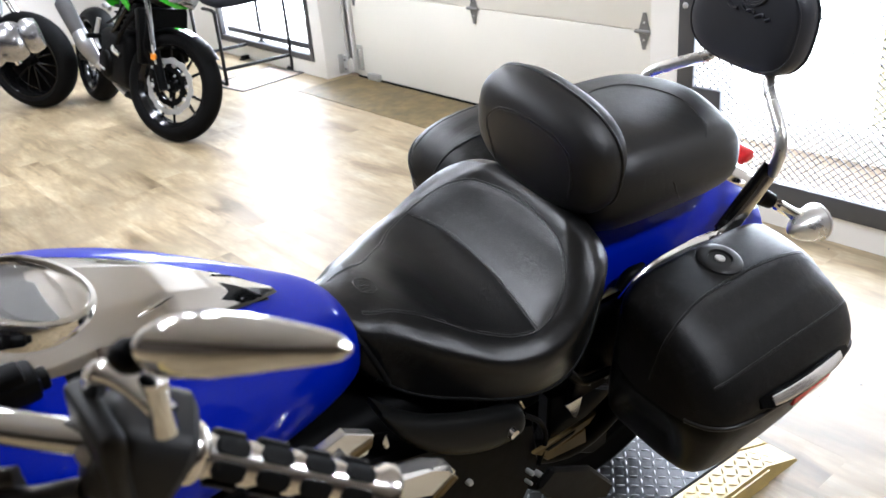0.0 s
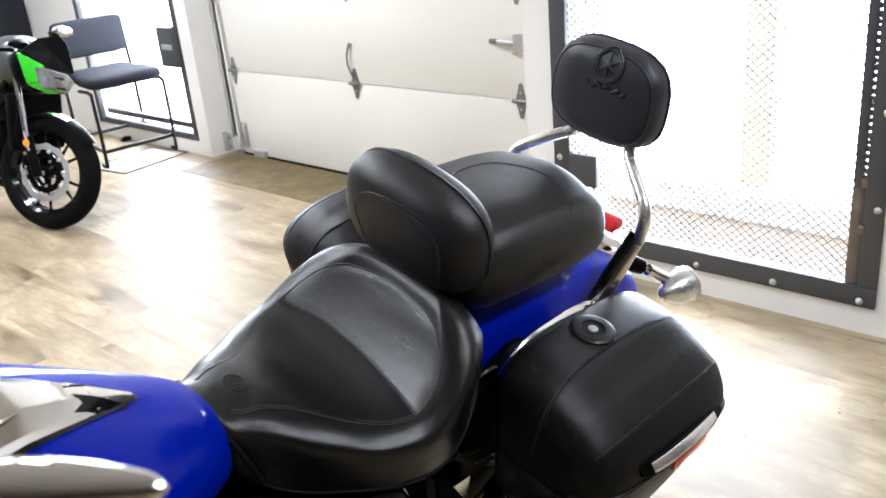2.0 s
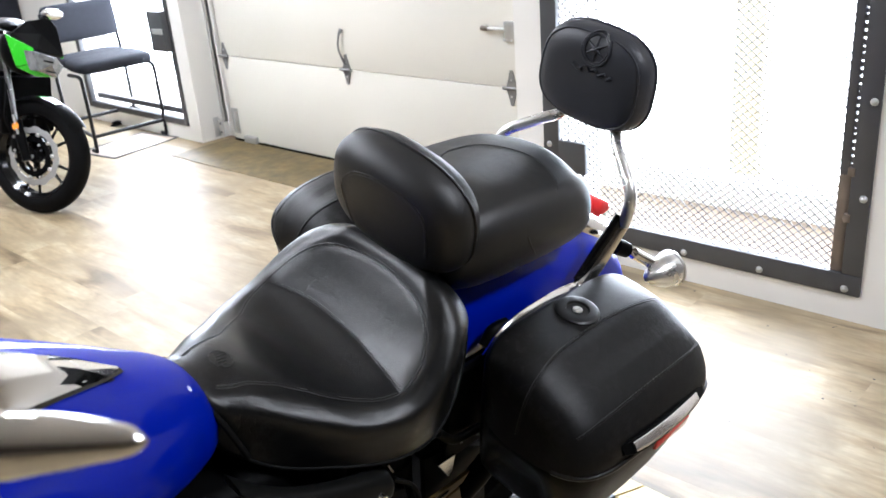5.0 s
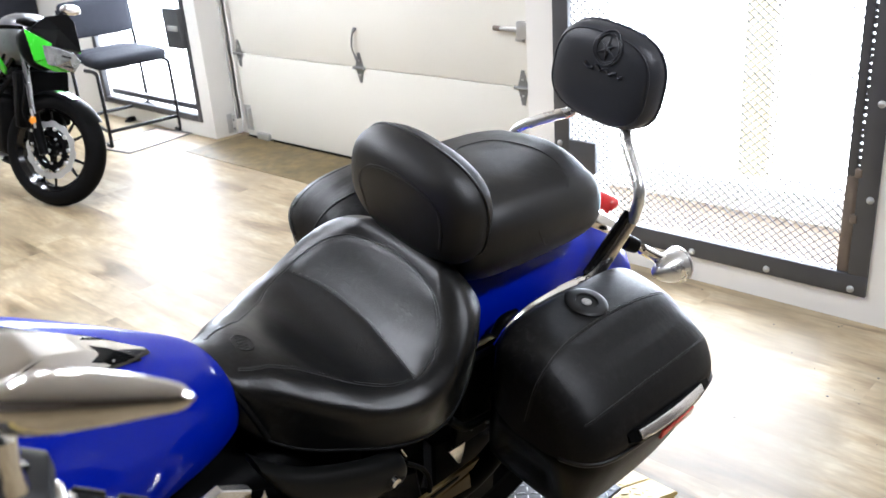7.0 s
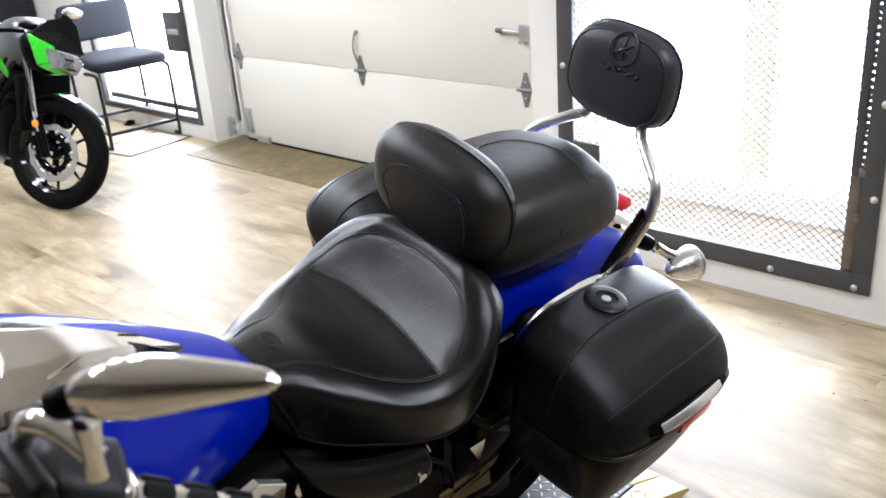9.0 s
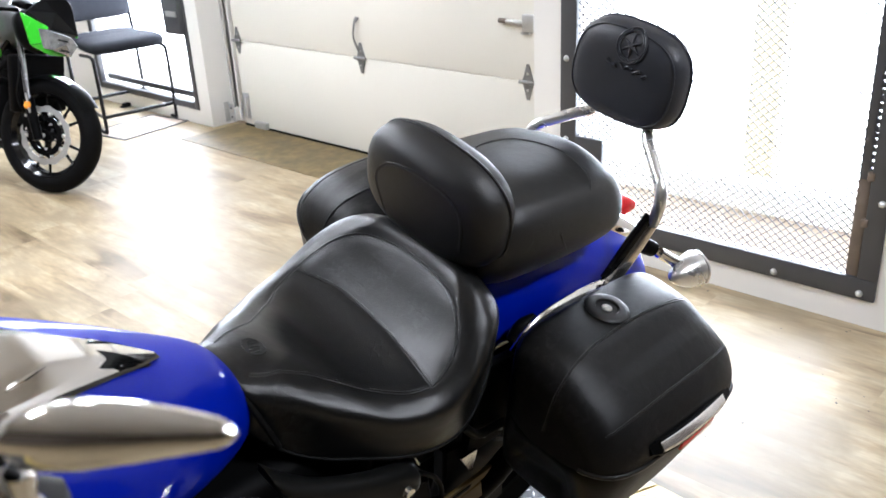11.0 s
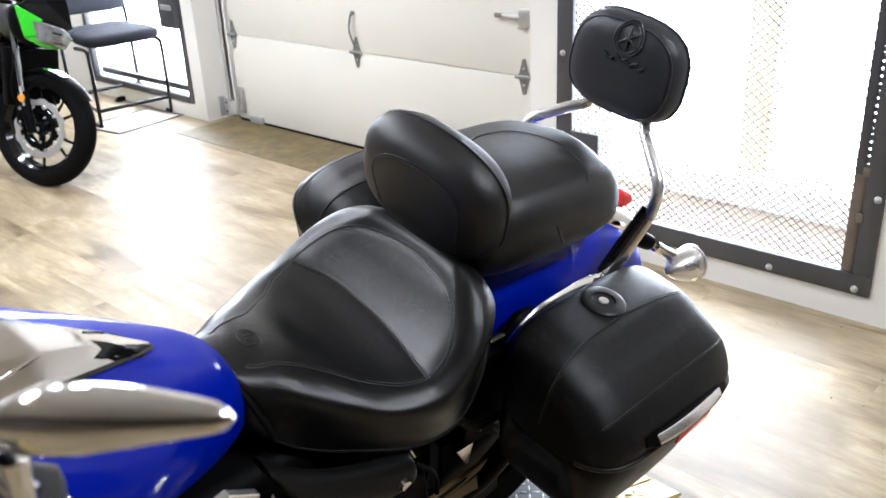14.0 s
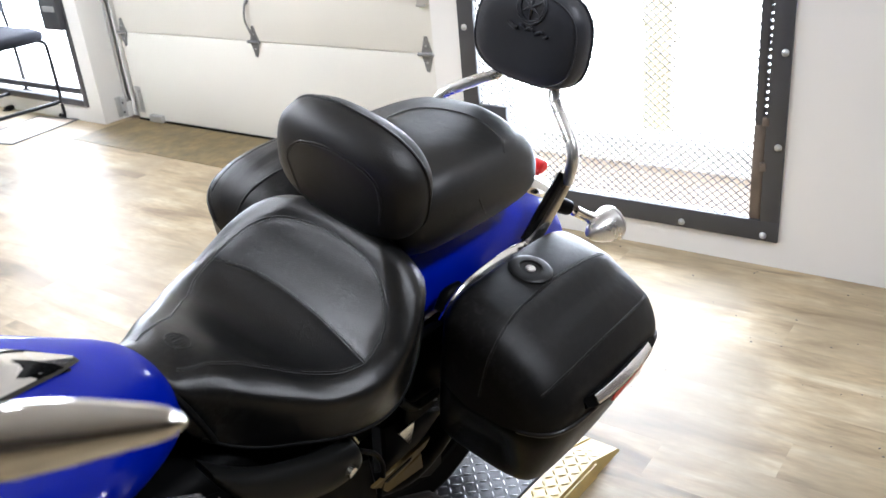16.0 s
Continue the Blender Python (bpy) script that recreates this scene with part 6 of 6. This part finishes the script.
def slab(corners, z0, z1, bulge, name, label):
    """A padded slab on four floor corners, softly domed."""
    bm = bmesh.new()
    rings = []
    for zf, g in ((0.0, 0.9), (0.12, 0.97), (0.4, 1.0), (0.75, 0.98), (0.92, 0.9), (1.0, 0.7), (1.03, 0.4), (1.04, 0.1)):
        ring = []
        for u, v in supered(0, 0, g, g, 5, 40):
            p = (corners[0] * (1 - u) * (1 - v) + corners[1] * (1 + u) * (1 - v) + corners[2] * (1 + u) * (1 + v) + corners[3] * (1 - u) * (1 + v)) / 4
            ring.append(Vector((p.x, p.y, z0 + (z1 - z0) * zf)))
        rings.append(ring)
    return part(name, loft(bm, rings), CHAIR_CLOTH, chair, label, 60)


slab((FL + Vector((-0.01, -0.03, 0)), FR + Vector((0.015, -0.03, 0)), (FR + BR) / 2 + Vector((0.015, 0.06, 0)), (FL + BL) / 2 + Vector((0, 0.06, 0))), 0.515, 0.59, 0.02, "seat", "charcoal padded seat")
slab(((FL + BL) / 2 + Vector((0, 0.01, 0)), (FR + BR) / 2 + Vector((-0.01, 0.01, 0)), BR + Vector((-0.03, 0.0, 0)), BL), 0.515, 0.583, 0.02, "seat_rear", "charcoal rear half of the padded seat")
back_m = Matrix.Translation(((BL + BR) / 2) + Vector((-0.01, -0.01, 0.785))) @ pose(0, 0, 0, 86, 0, -3)
part("backrest", cushion(bmesh.new(), back_m, 0.262, 0.128, 0.055, 9, k=48, rows_=6), CHAIR_CLOTH, chair, "charcoal padded backrest", 60)
for p, q in ((FL, BL), (FR, BR)):
    bm = bmesh.new()
    tube(bm, [p + Vector((0.0, 0.16, 0.508)), p + Vector((0.0, 0.05, 0.508)), p + Vector((0.0, 0.012, 0.495)), p + Vector((0, -0.002, 0.45)), p + Vector((0, 0, 0.05)), p + Vector((0, 0.02, 0.0135)), p + Vector((0.0, 0.06, 0.0135))], 0.0125, 10, 40)
    part("front_leg", bm, CHAIR_FRAME, chair, "dark steel front leg")
    bm = bmesh.new()
    tube(bm, [q + Vector((0, 0, 0.0)), q + Vector((0, 0, 0.45)), q + Vector((0, 0.02, 0.66)), q + Vector((0, 0.03, 0.86))], 0.0125, 10, 20)
    part("rear_leg", bm, CHAIR_FRAME, chair, "dark steel rear leg and back post")
for p, q in ((FL, FR), (FR, BR), (BR, BL), (BL, FL)):
    bm = bmesh.new()
    tube(bm, [p + Vector((0, 0, 0.112)), q + Vector((0, 0, 0.112))], 0.0125, 10)
    part("stretcher", bm, CHAIR_FRAME, chair, "dark steel stretcher")
# Small dark lump of unknown kind, shaped from two rounded blocks.
bm = bmesh.new()
box(bm, (-0.05, -0.03, 0.0), (0.05, 0.03, 0.012), 0.006, segs=2)
box(bm, (-0.035, -0.024, 0.010), (0.02, 0.024, 0.030), 0.008, segs=2)
solid("floor_lump", bm, RUBBER, "small black lump of unknown kind on the floor", "door stop", m=pose(3.16, 6.22, 0, 0, 0, 20))
# Dark upright of unknown kind, built as one plain box.
bm = bmesh.new()
box(bm, (2.80, 7.35, 0.0), (3.14, 7.42, 1.35), 0.02)
solid("dark_panel", bm, CHAIR_CLOTH, "dark upright panel of unknown kind near the side door", "display board")
hatch = thing("floor_hatch", "pale flat floor hatch with a thin metal rim", "hatch", pose(2.86, 5.60, 0.0005, 0, 0, 8))
part("cover_plate", boxes(((-0.22, -0.20, 0), (0.28, 0.16, 0.003)), bevel=0.001), mat("pale_hatch_paint", (0.6, 0.5, 0.42), 0.5), hatch)
for lo, hi in (((-0.235, -0.215, 0), (0.295, -0.2, 0.006)), ((-0.235, 0.16, 0), (0.295, 0.175, 0.006)), ((-0.235, -0.2, 0), (-0.22, 0.16, 0.006)), ((0.28, -0.2, 0), (0.295, 0.16, 0.006))):
    part("rim_strip", boxes((lo, hi)), STEEL_DARK, hatch)


# grit and specks trodden onto the floor by the window
rng = random.Random(9)
vs, fs = [], []
for k in range(46):
    gx, gy, gr = rng.uniform(2.0, 2.9), rng.uniform(-0.5, 1.5), rng.uniform(0.002, 0.005)
    base = len(vs)
    for a in range(5):
        vs.append((gx + gr * rng.uniform(0.6, 1.3) * math.cos(a * 1.257), gy + gr * rng.uniform(0.6, 1.3) * math.sin(a * 1.257), 0.0003))
    vs.append((gx, gy, 0.0003 + gr * 0.5))
    fs += [(base + a, base + (a + 1) % 5, base + 5) for a in range(5)]
me = bpy.data.meshes.new("grit")
me.from_pydata(vs, [], fs)
me.materials.append(MARK)
grit = new("grit", me)
grit.parent = floor
tagged(grit, "dark specks of grit", kind="stuff")


# ---------------------------------------------------------------- floor planks
PW, PL = 0.152, 0.914


def plank_mat():
    m = bpy.data.materials.new("pale_wood_plank")
    m.use_nodes = True
    t = m.node_tree
    b = t.nodes["Principled BSDF"]
    co, oi = t.nodes.new("ShaderNodeTexCoord"), t.nodes.new("ShaderNodeObjectInfo")
    mp = t.nodes.new("ShaderNodeMapping")
    mp.inputs["Scale"].default_value = (9, 2.0, 1)
    off = t.nodes.new("ShaderNodeVectorMath")
    off.operation = "SCALE"
    off.inputs[0].default_value = (31, 17, 5)
    t.links.new(oi.outputs["Random"], off.inputs["Scale"])
    add = t.nodes.new("ShaderNodeVectorMath")
    t.links.new(co.outputs["Object"], mp.inputs["Vector"])
    t.links.new(mp.outputs[0], add.inputs[0])
    t.links.new(off.outputs[0], add.inputs[1])
    n1, n2 = t.nodes.new("ShaderNodeTexNoise"), t.nodes.new("ShaderNodeTexNoise")
    n1.inputs["Scale"].default_value, n1.inputs["Detail"].default_value, n1.inputs["Distortion"].default_value = 1.0, 7, 0.8
    n2.inputs["Scale"].default_value, n2.inputs["Detail"].default_value = 7.0, 5
    t.links.new(add.outputs[0], n1.inputs["Vector"])
    t.links.new(add.outputs[0], n2.inputs["Vector"])
    r = t.nodes.new("ShaderNodeValToRGB")
    r.color_ramp.elements[0].position, r.color_ramp.elements[0].color = 0.26, (0.13, 0.088, 0.04, 1)
    r.color_ramp.elements[1].position, r.color_ramp.elements[1].color = 0.72, (0.46, 0.385, 0.26, 1)
    e = r.color_ramp.elements.new(0.48)
    e.color = (0.35, 0.27, 0.16, 1)
    t.links.new(n1.outputs["Fac"], r.inputs["Fac"])
    hv = t.nodes.new("ShaderNodeHueSaturation")
    mr, mr2 = t.nodes.new("ShaderNodeMapRange"), t.nodes.new("ShaderNodeMapRange")
    mr.inputs["To Min"].default_value, mr.inputs["To Max"].default_value = 0.96, 1.03
    t.links.new(oi.outputs["Random"], mr.inputs["Value"])
    mr2.inputs["To Min"].default_value, mr2.inputs["To Max"].default_value = 0.58, 1.36
    t.links.new(n2.outputs["Fac"], mr2.inputs["Value"])
    mul = t.nodes.new("ShaderNodeMath")
    mul.operation = "MULTIPLY"
    t.links.new(mr.outputs[0], mul.inputs[0])
    t.links.new(mr2.outputs[0], mul.inputs[1])
    t.links.new(mul.outputs[0], hv.inputs["Value"])
    t.links.new(r.outputs[0], hv.inputs["Color"])
    # blotches of grey wear that cross the joints
    ge = t.nodes.new("ShaderNodeNewGeometry")
    n3 = t.nodes.new("ShaderNodeTexNoise")
    n3.inputs["Scale"].default_value, n3.inputs["Detail"].default_value, n3.inputs["Distortion"].default_value = 3.2, 6, 0.6
    t.links.new(ge.outputs["Position"], n3.inputs["Vector"])
    mr3 = t.nodes.new("ShaderNodeMapRange")
    for key, val in zip(("From Min", "From Max", "To Min", "To Max"), (0.40, 0.66, 0.0, 0.7)):
        mr3.inputs[key].default_value = val
    t.links.new(n3.outputs["Fac"], mr3.inputs["Value"])
    mx = t.nodes.new("ShaderNodeMix")
    mx.data_type = "RGBA"
    mx.inputs["B"].default_value = (0.23, 0.18, 0.11, 1)
    t.links.new(mr3.outputs[0], mx.inputs["Factor"])
    t.links.new(hv.outputs[0], mx.inputs["A"])
    t.links.new(mx.outputs["Result"], b.inputs["Base Color"])
    rr = t.nodes.new("ShaderNodeMapRange")
    rr.inputs["To Min"].default_value, rr.inputs["To Max"].default_value = 0.42, 0.58
    t.links.new(n1.outputs["Fac"], rr.inputs["Value"])
    t.links.new(rr.outputs[0], b.inputs["Roughness"])
    bp = t.nodes.new("ShaderNodeBump")
    bp.inputs["Strength"].default_value, bp.inputs["Distance"].default_value = 0.12, 0.001
    t.links.new(n2.outputs["Fac"], bp.inputs["Height"])
    t.links.new(bp.outputs[0], b.inputs["Normal"])
    return m


PLANK = plank_mat()
plank_mesh = mesh_of("plank", boxes(((-PW / 2 + 0.00005, -PL / 2 + 0.00005, -0.004), (PW / 2 - 0.00005, PL / 2 - 0.00005, 0.0))), PLANK, 8)
rest_v, rest_f = [], []
box_v = [v.co.copy() for v in plank_mesh.vertices]
box_f = [tuple(p.vertices) for p in plank_mesh.polygons]
rng = random.Random(4)
shift = [rng.uniform(0, PL) for _ in range(80)]
for i in range(int((3.35 - X0) / PW) + 1):
    x = 3.35 - PW * (i + 0.5)
    if x - PW / 2 < X0:
        continue
    y = Y0 + shift[i] - PL / 2
    while y < Y1 + PL / 2:
        near = 0.9 < x and -0.2 < y < 5.6
        if near:
            p = new("plank", plank_mesh)
            p.location, p.parent = (x, y, 0), floor
        else:
            k = len(rest_v)
            rest_v += [(v.x + x, min(max(v.y + y, Y0), Y1), v.z) for v in box_v]
            rest_f += [tuple(k + n for n in f) for f in box_f]
        y += PL
me = bpy.data.meshes.new("planks")
me.from_pydata(rest_v, [], rest_f)
me.materials.append(PLANK)
rest = new("planks", me)
rest.parent = floor
tagged(rest, kind="stuff")
